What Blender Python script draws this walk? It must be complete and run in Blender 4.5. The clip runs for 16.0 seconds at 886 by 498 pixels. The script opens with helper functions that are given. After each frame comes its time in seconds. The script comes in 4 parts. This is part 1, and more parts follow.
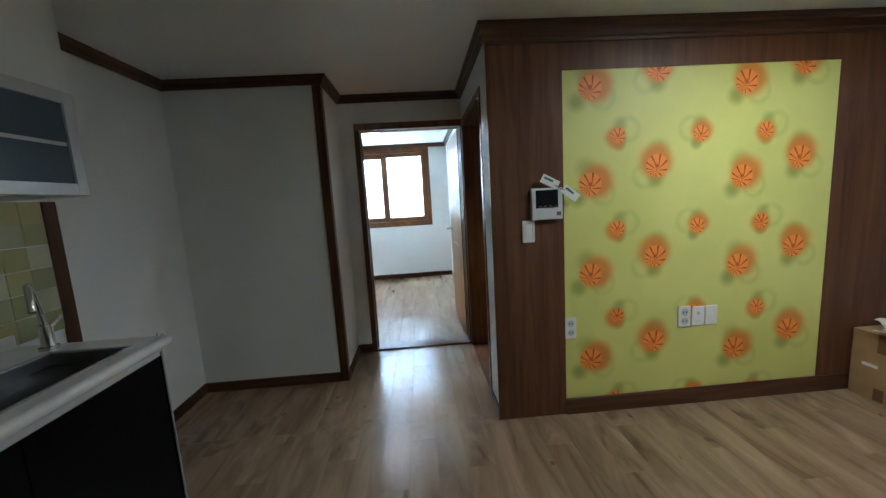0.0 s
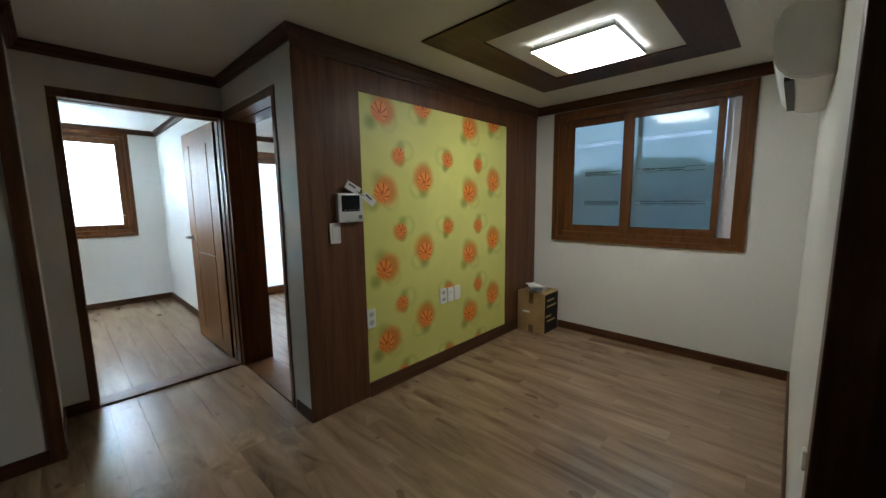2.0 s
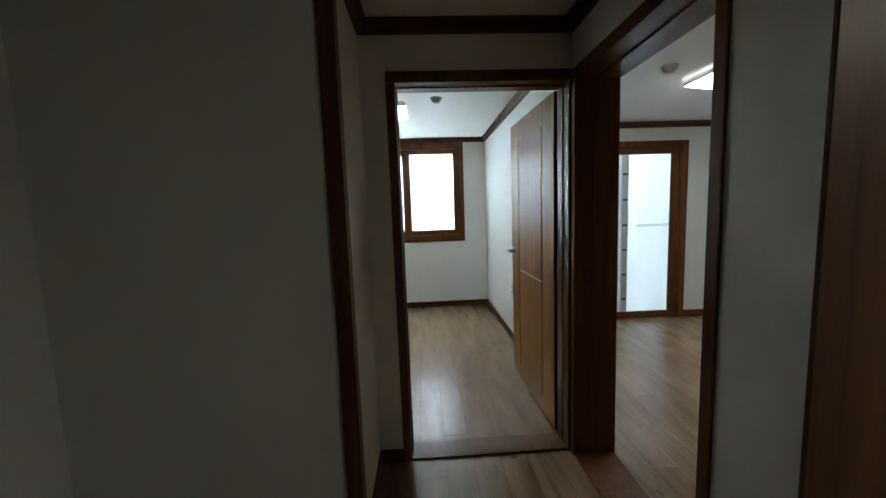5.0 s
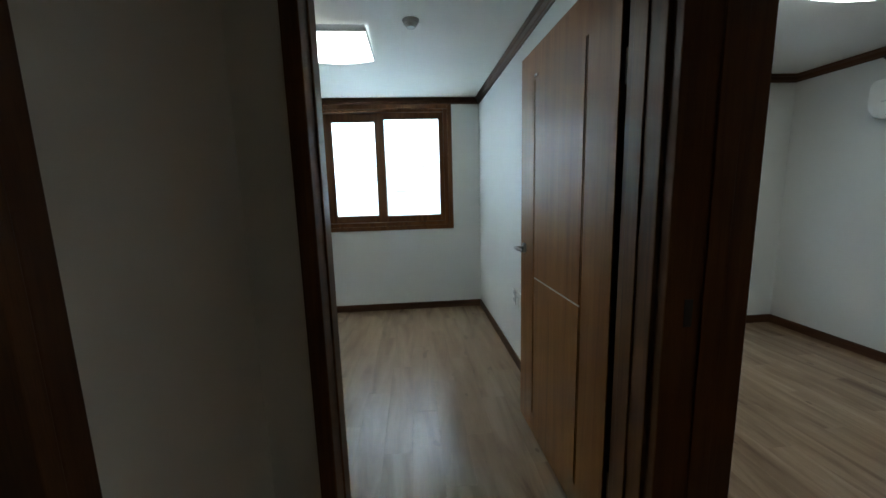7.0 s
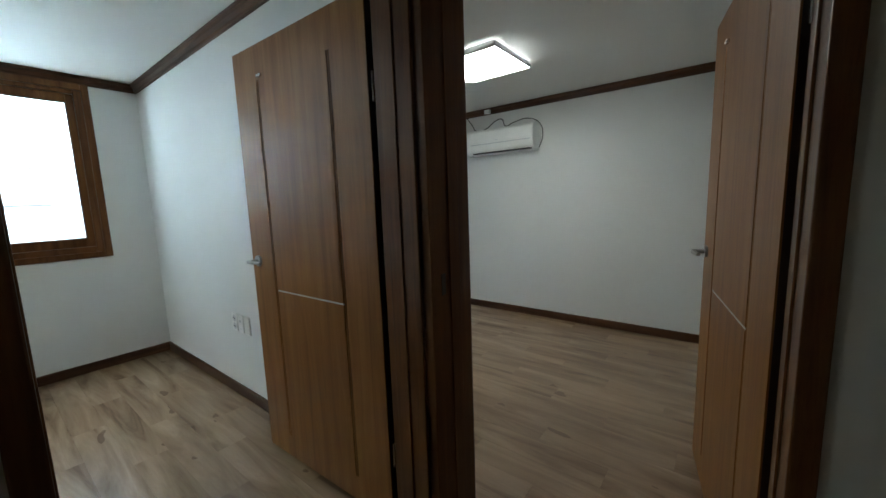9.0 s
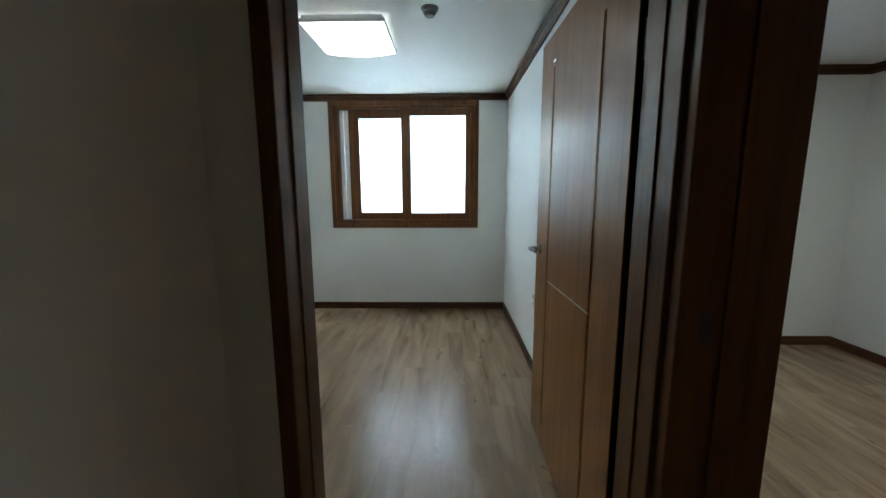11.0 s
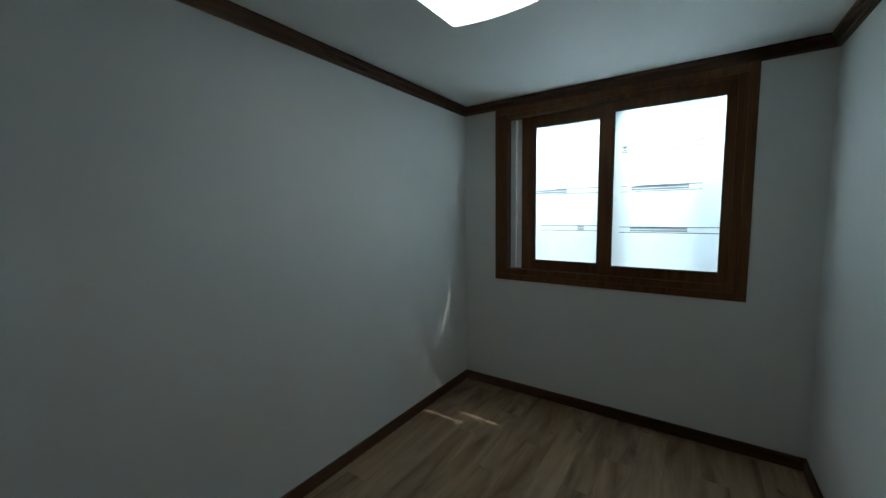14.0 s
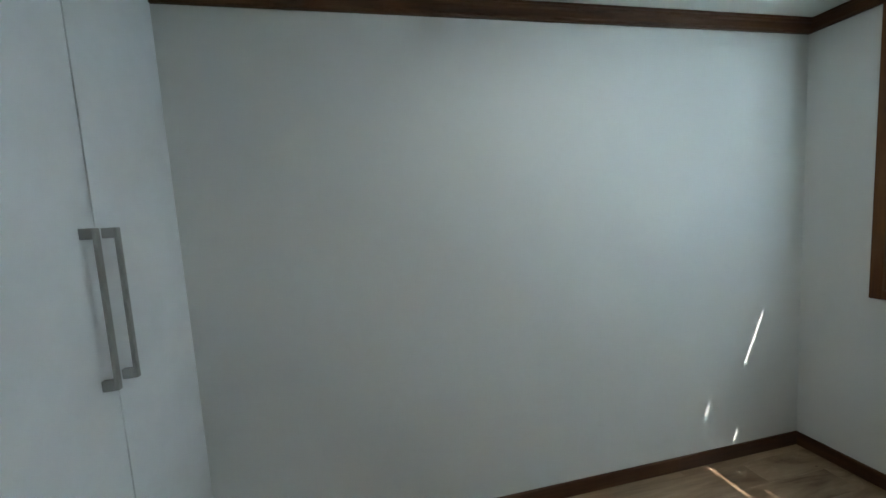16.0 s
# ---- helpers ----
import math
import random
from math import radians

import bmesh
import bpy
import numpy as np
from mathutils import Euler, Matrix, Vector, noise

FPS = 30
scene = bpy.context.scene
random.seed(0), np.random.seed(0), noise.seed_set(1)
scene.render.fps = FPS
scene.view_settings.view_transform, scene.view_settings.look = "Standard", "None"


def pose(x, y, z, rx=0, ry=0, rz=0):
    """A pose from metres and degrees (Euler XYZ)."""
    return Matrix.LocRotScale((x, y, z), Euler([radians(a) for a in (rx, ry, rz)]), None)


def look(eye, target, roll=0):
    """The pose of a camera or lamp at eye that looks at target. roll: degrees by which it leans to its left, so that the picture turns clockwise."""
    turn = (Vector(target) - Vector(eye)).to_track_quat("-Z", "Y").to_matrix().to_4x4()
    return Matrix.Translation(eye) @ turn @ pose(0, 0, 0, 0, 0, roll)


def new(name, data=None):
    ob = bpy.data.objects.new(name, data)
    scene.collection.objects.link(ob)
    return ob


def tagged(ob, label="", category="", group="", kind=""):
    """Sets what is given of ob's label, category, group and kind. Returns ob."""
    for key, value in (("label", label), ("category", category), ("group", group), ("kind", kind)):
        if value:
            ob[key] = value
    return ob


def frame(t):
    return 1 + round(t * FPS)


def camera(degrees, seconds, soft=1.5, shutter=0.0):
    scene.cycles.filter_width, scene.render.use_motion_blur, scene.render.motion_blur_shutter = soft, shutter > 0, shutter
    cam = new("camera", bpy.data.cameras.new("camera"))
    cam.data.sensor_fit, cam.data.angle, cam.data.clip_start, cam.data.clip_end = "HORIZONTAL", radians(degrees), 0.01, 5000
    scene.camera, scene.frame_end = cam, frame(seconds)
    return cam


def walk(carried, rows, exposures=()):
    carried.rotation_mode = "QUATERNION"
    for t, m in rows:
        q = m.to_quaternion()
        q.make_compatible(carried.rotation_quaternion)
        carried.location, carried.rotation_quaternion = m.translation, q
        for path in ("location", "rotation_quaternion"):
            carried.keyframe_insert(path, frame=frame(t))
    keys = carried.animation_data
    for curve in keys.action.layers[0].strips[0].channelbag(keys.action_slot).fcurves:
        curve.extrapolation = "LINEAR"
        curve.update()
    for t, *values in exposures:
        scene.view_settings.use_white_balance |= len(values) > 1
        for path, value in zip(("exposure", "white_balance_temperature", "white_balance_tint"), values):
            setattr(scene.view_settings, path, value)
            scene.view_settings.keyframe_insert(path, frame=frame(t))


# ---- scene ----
cam = camera(100.6, 16.0)
PATH = [
    (0, (0.212, 0.125, 1.364), (0.323, 2.103, 1.091), -3.4),
    (0.5, (0.021, 0.184, 1.352), (0.442, 2.121, 1.086), -2.1),
    (1, (-0.205, 0.169, 1.333), (0.757, 1.902, 1.067), -1.6),
    (1.5, (-0.305, 0.162, 1.326), (1.116, 1.55, 1.095), -0.3),
    (2, (-0.34, 0.175, 1.335), (1.095, 1.543, 1.075), -0.7),
    (2.5, (-0.36, 0.233, 1.309), (0.621, 1.954, 1.03), -1.2),
    (3, (-0.267, 0.394, 1.288), (0.299, 2.297, 1.046), 0.3),
    (3.5, (-0.201, 0.584, 1.332), (0.083, 2.543, 1.046), -0.8),
    (4, (-0.246, 0.91, 1.353), (0.011, 2.885, 1.18), -1.4),
    (4.5, (-0.244, 1.188, 1.351), (-0.109, 3.168, 1.097), -1.3),
    (4.7, (-0.21, 1.326, 1.36), (-0.101, 3.311, 1.146), -1.8),
    (6.8, (-0.025, 2.43, 1.319), (0.053, 4.409, 1.042), -2.3),
    (7, (-0.025, 2.493, 1.323), (0.127, 4.464, 1.016), -1.6),
    (7.5, (-0.143, 2.561, 1.305), (0.674, 4.373, 1.09), -3.3),
    (8, (-0.262, 2.583, 1.304), (1.076, 4.052, 1.077), -2.7),
    (8.5, (-0.311, 2.624, 1.276), (1.333, 3.735, 1.028), -5.0),
    (9, (-0.295, 2.604, 1.28), (1.271, 3.819, 1.014), -2.0),
    (9.5, (-0.177, 2.495, 1.278), (1.031, 4.069, 1.029), -0.7),
    (10, (-0.015, 2.377, 1.269), (0.585, 4.265, 0.993), 1.0),
    (10.2, (0.036, 2.329, 1.256), (0.43, 4.269, 0.976), 0.8),
    (12.3, (0.141, 3.358, 1.352), (-0.033, 5.324, 1.026), -0.5),
    (12.5, (0.131, 3.438, 1.357), (-0.047, 5.399, 1.011), -0.6),
    (13, (0.122, 3.588, 1.471), (-0.075, 5.571, 1.304), -2.7),
    (13.5, (0.163, 3.76, 1.481), (-0.217, 5.719, 1.345), -0.6),
    (14, (0.165, 3.905, 1.448), (-0.964, 5.545, 1.258), -0.8),
    (14.5, (0.2, 3.936, 1.483), (-1.514, 4.948, 1.288), -4.8),
    (15, (0.182, 3.928, 1.481), (-1.655, 4.694, 1.284), -5.2),
    (15.5, (0.181, 4.053, 1.458), (-1.66, 4.784, 1.182), -4.5),
    (16, (0.109, 4.282, 1.437), (-1.842, 4.678, 1.248), -3.5),
]
EXPOSURES = [(0, 3.82, 5480, 5), (0.5, 3.93, 5550, 5), (1, 3.62, 5800, 6), (2, 3.39, 6150, 8), (3, 3.19, 6500, 10), (3.5, 3.19, 6500, 9), (4.5, 2.94, 6600, 8),
             (7, 2.14, 6200, 3), (7.5, 2.34, 6350, 5), (8.5, 2.69, 6350, 5), (9.5, 2.46, 6250, 4), (10, 2.64, 6250, 4), (12.5, 1.72, 6250, 2),
             (13.5, 1.09, 6250, 2), (14, 0.76, 6250, 2), (14.5, 0.86, 6250, 2), (15, 1.49, 6300, 3), (16, 2.09, 6350, 5)]
walk(cam, [(t, look(e, g, r)) for t, e, g, r in PATH], EXPOSURES)

# ---- light ----
world = bpy.data.worlds.new("sky")
scene.world = world
world.use_nodes = True
sky = world.node_tree.nodes.new("ShaderNodeTexSky")
sky.sky_type = 'NISHITA'
sky.sun_disc = False
SUN_DIR = Vector((-0.77, -0.42, -1.0)).normalized()
sky.sun_elevation = math.asin(-SUN_DIR.z)
sky.sun_rotation = math.atan2(-SUN_DIR.x, -SUN_DIR.y)
back = world.node_tree.nodes["Background"]
world.node_tree.links.new(sky.outputs[0], back.inputs[0])
back.inputs[1].default_value = 0.10
sun = new("sun", bpy.data.lights.new("sun", 'SUN'))
sun.data.energy = 5.0
sun.data.angle = radians(0.5)
sun.data.color = (1.0, 0.95, 0.88)
sun.matrix_world = SUN_DIR.to_track_quat("-Z", "Y").to_matrix().to_4x4()


def window_lamp(name, m, w, h, power):
    """Added lamp outside and above a window; stands in for the sky's light."""
    d = bpy.data.lights.new(name, 'AREA')
    d.shape, d.size, d.size_y, d.energy = 'RECTANGLE', w, h, power
    d.color = (0.90, 0.96, 1.0)
    ob = new(name, d)
    ob.matrix_world = m
    return ob


window_lamp("daylight", look((-0.37, 7.42, 2.75), (-0.37, 6.65, 1.6)), 1.5, 0.8, 125)
window_lamp("daylight", look((2.0, 6.5, 2.6), (2.0, 5.68, 1.0)), 1.7, 0.9, 75)
window_lamp("daylight", look((3.95, 1.15, 2.75), (3.25, 1.15, 1.55)), 1.4, 0.7, 0.9)

# ---- materials ----
MATS = {}


class Nodes:
    """A small helper to write node trees."""

    def __init__(self, name):
        self.mat = bpy.data.materials.new(name)
        self.mat.use_nodes = True
        self.tree = self.mat.node_tree
        self.bsdf = self.tree.nodes["Principled BSDF"]
        self.out = self.tree.nodes["Material Output"]
        MATS[name] = self.mat

    def add(self, kind, **props):
        n = self.tree.nodes.new(kind)
        for key, value in props.items():
            if key == "op":
                n.operation = value
            elif key == "blend":
                n.blend_type = value
        return n

    def link(self, a, b):
        self.tree.links.new(a, b)

    def put(self, socket, value):
        if hasattr(value, "is_output"):
            self.link(value, socket)
        else:
            socket.default_value = value

    def m(self, op, a, b=0.0, c=0.0):
        n = self.add("ShaderNodeMath", op=op)
        for i, v in enumerate((a, b, c)):
            self.put(n.inputs[i], v)
        return n.outputs[0]

    def mix(self, f, a, b, blend='MIX'):
        n = self.tree.nodes.new("ShaderNodeMix")
        n.data_type = 'RGBA'
        n.blend_type = blend
        self.put(n.inputs[0], f)
        self.put(n.inputs[6], a if hasattr(a, "is_output") else (*a, 1))
        self.put(n.inputs[7], b if hasattr(b, "is_output") else (*b, 1))
        return n.outputs[2]

    def coords(self, scale=(1, 1, 1), object_space=False, shift=None):
        if object_space:
            c = self.add("ShaderNodeTexCoord").outputs["Object"]
        else:
            c = self.add("ShaderNodeNewGeometry").outputs["Position"]
        if shift is not None:
            v = self.add("ShaderNodeVectorMath", op='ADD')
            self.link(c, v.inputs[0])
            self.link(shift, v.inputs[1])
            c = v.outputs[0]
        v = self.add("ShaderNodeVectorMath", op='MULTIPLY')
        self.link(c, v.inputs[0])
        v.inputs[1].default_value = scale
        return v.outputs[0]

    def noise(self, vec, scale, detail=4.0, rough=0.55, distort=0.0):
        n = self.add("ShaderNodeTexNoise")
        self.link(vec, n.inputs["Vector"])
        n.inputs["Scale"].default_value = scale
        n.inputs["Detail"].default_value = detail
        n.inputs["Roughness"].default_value = rough
        n.inputs["Distortion"].default_value = distort
        return n.outputs[0]

    def ramp(self, f, stops):
        n = self.add("ShaderNodeValToRGB")
        self.link(f, n.inputs[0])
        el = n.color_ramp.elements
        while len(el) < len(stops):
            el.new(0.5)
        for e, (p, c) in zip(el, stops):
            e.position, e.color = p, (*c, 1)
        return n.outputs[0]

    def bump(self, h, strength, dist=0.002):
        n = self.add("ShaderNodeBump")
        n.inputs["Strength"].default_value = strength
        n.inputs["Distance"].default_value = dist
        self.link(h, n.inputs["Height"])
        self.link(n.outputs[0], self.bsdf.inputs["Normal"])

    def rough(self, v):
        self.put(self.bsdf.inputs["Roughness"], v)

    def base(self, v):
        self.put(self.bsdf.inputs["Base Color"], v if hasattr(v, "is_output") else (*v, 1))


def plain(name, color, rough=0.5, metal=0.0, var=0.06, scale=9.0, bump=0.05):
    n = Nodes(name)
    p = n.coords()
    f = n.noise(p, scale, 5)
    dark = tuple(c * (1 - var) for c in color)
    light = tuple(min(1, c * (1 + var)) for c in color)
    n.base(n.ramp(f, [(0.3, dark), (0.7, light)]))
    fine = n.noise(p, scale * 14, 3)
    n.rough(n.m('MULTIPLY_ADD', fine, 0.12, rough - 0.06))
    n.bsdf.inputs["Metallic"].default_value = metal
    n.bump(fine, bump)
    return n.mat


def wallpaper(name, color):
    """Embossed vinyl wallpaper: fine vertical fibres and a faint unevenness of the wall."""
    n = Nodes(name)
    p = n.coords((1, 1, 0.25))
    fib = n.noise(p, 260, 3, 0.7)
    big = n.noise(n.coords(), 1.3, 3)
    mid = n.noise(n.coords((1, 1, 0.4)), 22, 4)
    c = n.ramp(big, [(0.3, tuple(v * 0.955 for v in color)), (0.7, color)])
    n.base(n.mix(n.m('MULTIPLY', mid, 0.10), c, tuple(v * 0.86 for v in color)))
    n.rough(n.m('MULTIPLY_ADD', fib, 0.15, 0.55))
    n.bump(n.m('ADD', n.m('MULTIPLY', fib, 0.6), mid), 0.16, 0.002)
    return n.mat


def wood(name, dark, mid, light, rough=0.35, axis=2, scale=1.0):
    """Wood-grain foil; axis is the way that the grain runs."""
    n = Nodes(name)
    s = [14.0, 14.0, 14.0]
    s[axis] = 0.8
    info = n.add("ShaderNodeObjectInfo").outputs["Random"]
    comb = n.add("ShaderNodeCombineXYZ")
    for i in range(3):
        n.link(n.m('MULTIPLY', info, 3.0 + i * 2.3), comb.inputs[i])
    p = n.coords(tuple(v * scale for v in s), False, comb.outputs[0])
    g = n.noise(p, 1.6, 6, 0.62, 0.6)
    pores = n.noise(p, 16, 3, 0.7)
    c = n.ramp(g, [(0.28, dark), (0.5, mid), (0.74, light)])
    n.base(n.mix(n.m('MULTIPLY', n.m('GREATER_THAN', pores, 0.6), 0.28), c, dark))
    n.rough(n.m('MULTIPLY_ADD', pores, 0.12, rough - 0.02))
    n.bsdf.inputs["Specular IOR Level"].default_value = 0.3
    n.bump(pores, 0.06, 0.001)
    return n.mat


WALL = wallpaper("white_wallpaper", (0.725, 0.73, 0.705))
CEIL = wallpaper("ceiling_paper", (0.72, 0.715, 0.685))
TRIM = wood("dark_wood_trim", (0.040, 0.016, 0.007), (0.078, 0.031, 0.013), (0.13, 0.055, 0.022), 0.36)
TRIM_X = wood("dark_wood_trim_lying_x", (0.040, 0.016, 0.007), (0.078, 0.031, 0.013), (0.13, 0.055, 0.022), 0.36, 0)
TRIM_Y = wood("dark_wood_trim_lying_y", (0.040, 0.016, 0.007), (0.078, 0.031, 0.013), (0.13, 0.055, 0.022), 0.36, 1)
FEAT = wood("brown_wood_panel", (0.058, 0.022, 0.010), (0.108, 0.044, 0.019), (0.155, 0.068, 0.030), 0.38)
FRAME = wood("door_frame_wood", (0.064, 0.022, 0.006), (0.122, 0.046, 0.013), (0.178, 0.073, 0.022), 0.36)
DOOR = wood("door_leaf_wood", (0.168, 0.066, 0.014), (0.245, 0.100, 0.023), (0.310, 0.138, 0.038), 0.38)
GROOVE = plain("dark_groove", (0.030, 0.014, 0.008), 0.5)
WHITE = plain("white_plastic", (0.78, 0.78, 0.75), 0.35, 0, 0.03)
DETECT = plain("grey_detector_plastic", (0.30, 0.30, 0.29), 0.5, 0, 0.05)
HOLE = plain("dark_socket_hole", (0.05, 0.05, 0.05), 0.6)
SILVER = plain("silver_plastic", (0.55, 0.56, 0.57), 0.35, 0.3, 0.04)
CHROME = plain("satin_chrome", (0.62, 0.61, 0.58), 0.24, 1.0, 0.05)
BRUSHED = plain("brushed_steel", (0.37, 0.365, 0.35), 0.32, 1.0, 0.08)
STEEL = plain("sink_steel", (0.42, 0.42, 0.42), 0.34, 1.0, 0.08)
SCREEN = plain("dark_screen", (0.004, 0.0045, 0.006), 0.16)
SCREEN.node_tree.nodes["Principled BSDF"].inputs["Specular IOR Level"].default_value = 0.12
TOPW = plain("white_counter", (0.72, 0.72, 0.70), 0.3, 0, 0.05)
CABWHITE = plain("white_cabinet_foil", (0.74, 0.755, 0.76), 0.42, 0, 0.03)
n = Nodes("black_gloss_panel_low")
n.base((0.0018, 0.0018, 0.0022))
n.rough(0.3)
n.bsdf.inputs["Specular IOR Level"].default_value = 0.07
BLACK = n.mat
CARD = plain("cardboard", (0.42, 0.27, 0.12), 0.8, 0, 0.12)
PAPER = plain("paper", (0.75, 0.74, 0.72), 0.7)
CABLE = plain("dark_cable", (0.04, 0.04, 0.042), 0.5)
TAPE = plain("brown_tape", (0.16, 0.09, 0.04), 0.3)
INK = plain("grey_ink", (0.12, 0.12, 0.12), 0.7)
PVC = plain("white_pvc", (0.76, 0.78, 0.80), 0.32, 0, 0.03)
CONC = plain("concrete_render", (0.33, 0.35, 0.37), 0.85, 0, 0.2, 1.5, 0.2)
DARKWALL = plain("dark_green_render", (0.07, 0.10, 0.10), 0.85, 0, 0.2, 1.5, 0.2)
LEAF = plain("shrub_leaf", (0.045, 0.085, 0.03), 0.6, 0, 0.3)
GROUND = plain("street_concrete", (0.28, 0.28, 0.27), 0.9, 0, 0.3, 0.6, 0.2)


def lamp_material(name, power, tint=(0.97, 1.0, 0.985)):
    n = Nodes(name)
    n.base((0.9, 0.9, 0.9))
    n.bsdf.inputs["Emission Color"].default_value = (*tint, 1)
    n.bsdf.inputs["Emission Strength"].default_value = power
    return n.mat


LAMP_L = lamp_material("lit_diffuser_living", 1.95, (1.0, 0.98, 0.90))
LAMP_1 = lamp_material("lit_diffuser_small_room", 1.45)
LAMP_2 = lamp_material("lit_diffuser_large_room", 2.8)


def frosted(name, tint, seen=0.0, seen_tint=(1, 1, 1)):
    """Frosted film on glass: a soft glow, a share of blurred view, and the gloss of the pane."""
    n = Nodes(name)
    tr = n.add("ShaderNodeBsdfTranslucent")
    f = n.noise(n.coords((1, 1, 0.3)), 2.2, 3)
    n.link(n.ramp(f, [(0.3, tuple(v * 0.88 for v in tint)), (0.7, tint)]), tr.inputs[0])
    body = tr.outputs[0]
    if seen:
        rf = n.add("ShaderNodeBsdfRefraction")
        rf.inputs["Color"].default_value = (*seen_tint, 1)
        rf.inputs["Roughness"].default_value = 0.30
        rf.inputs["IOR"].default_value = 1.12
        both = n.add("ShaderNodeMixShader")
        both.inputs[0].default_value = seen
        n.link(body, both.inputs[1])
        n.link(rf.outputs[0], both.inputs[2])
        body = both.outputs[0]
    gl = n.add("ShaderNodeBsdfGlossy")
    gl.inputs["Roughness"].default_value = 0.08
    fr = n.add("ShaderNodeFresnel")
    fr.inputs[0].default_value = 1.5
    mx = n.add("ShaderNodeMixShader")
    n.link(fr.outputs[0], mx.inputs[0])
    n.link(body, mx.inputs[1])
    n.link(gl.outputs[0], mx.inputs[2])
    n.link(mx.outputs[0], n.out.inputs[0])
    return n.mat


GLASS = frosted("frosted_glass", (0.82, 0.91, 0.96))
# Living room panes: same glass, with the shade outside put into its darker tints.
GLASS_L = frosted("frosted_glass_shade_tint", (0.52, 0.64, 0.66), 0.8, (0.77, 0.84, 0.82))

n = Nodes("clear_glass")
n.base((0.9, 0.95, 0.95))
n.rough(0.03)
n.bsdf.inputs["Transmission Weight"].default_value = 1.0
CLEAR = n.mat
n = Nodes("tinted_cabinet_glass")
n.base((0.10, 0.13, 0.16))
n.rough(0.12)
SMOKE = n.mat


def laminate():
    n = Nodes("laminate_plank")
    info = n.add("ShaderNodeObjectInfo").outputs["Random"]
    comb = n.add("ShaderNodeCombineXYZ")
    n.link(n.m('MULTIPLY', info, 17.0), comb.inputs[0])
    n.link(n.m('MULTIPLY', info, 53.0), comb.inputs[1])
    p = n.coords((7.0, 0.9, 7.0), True, comb.outputs[0])
    g = n.noise(p, 1.2, 6, 0.6, 0.9)
    q = n.coords((34.0, 1.6, 34.0), True, comb.outputs[0])
    fib = n.noise(q, 1.5, 4, 0.7)
    c = n.ramp(g, [(0.28, (0.095, 0.057, 0.032)), (0.42, (0.225, 0.148, 0.087)), (0.58, (0.32, 0.220, 0.135)), (0.76, (0.42, 0.307, 0.20))])
    c = n.mix(n.m('MULTIPLY', fib, 0.42), c, (0.13, 0.082, 0.050))
    tone = n.m('MULTIPLY_ADD', info, 0.12, 1.02)
    t3 = n.add("ShaderNodeCombineXYZ")
    for i in range(3):
        n.link(tone, t3.inputs[i])
    c = n.mix(1.0, c, t3.outputs[0], 'MULTIPLY')
    kn = n.noise(n.coords((7.0, 3.0, 7.0), True, comb.outputs[0]), 1.0, 2)
    c = n.mix(n.m('MULTIPLY', n.m('GREATER_THAN', kn, 0.70), 0.55), c, (0.075, 0.042, 0.024))
    n.base(c)
    n.rough(n.m('MULTIPLY_ADD', fib, 0.07, 0.215))
    n.bump(fib, 0.03, 0.001)
    return n.mat


PLANK = laminate()


def tile_material():
    n = Nodes("glazed_wall_tile")
    info = n.add("ShaderNodeObjectInfo").outputs["Random"]
    c = n.ramp(info, [(0.0, (0.38, 0.37, 0.20)), (0.35, (0.52, 0.47, 0.22)), (0.6, (0.30, 0.33, 0.17)), (0.85, (0.55, 0.54, 0.38))])
    f = n.noise(n.coords(), 18, 5)
    n.base(n.mix(n.m('MULTIPLY', f, 0.3), c, (0.22, 0.22, 0.12)))
    n.rough(0.25)
    n.bump(f, 0.1)
    return n.mat


TILE = tile_material()


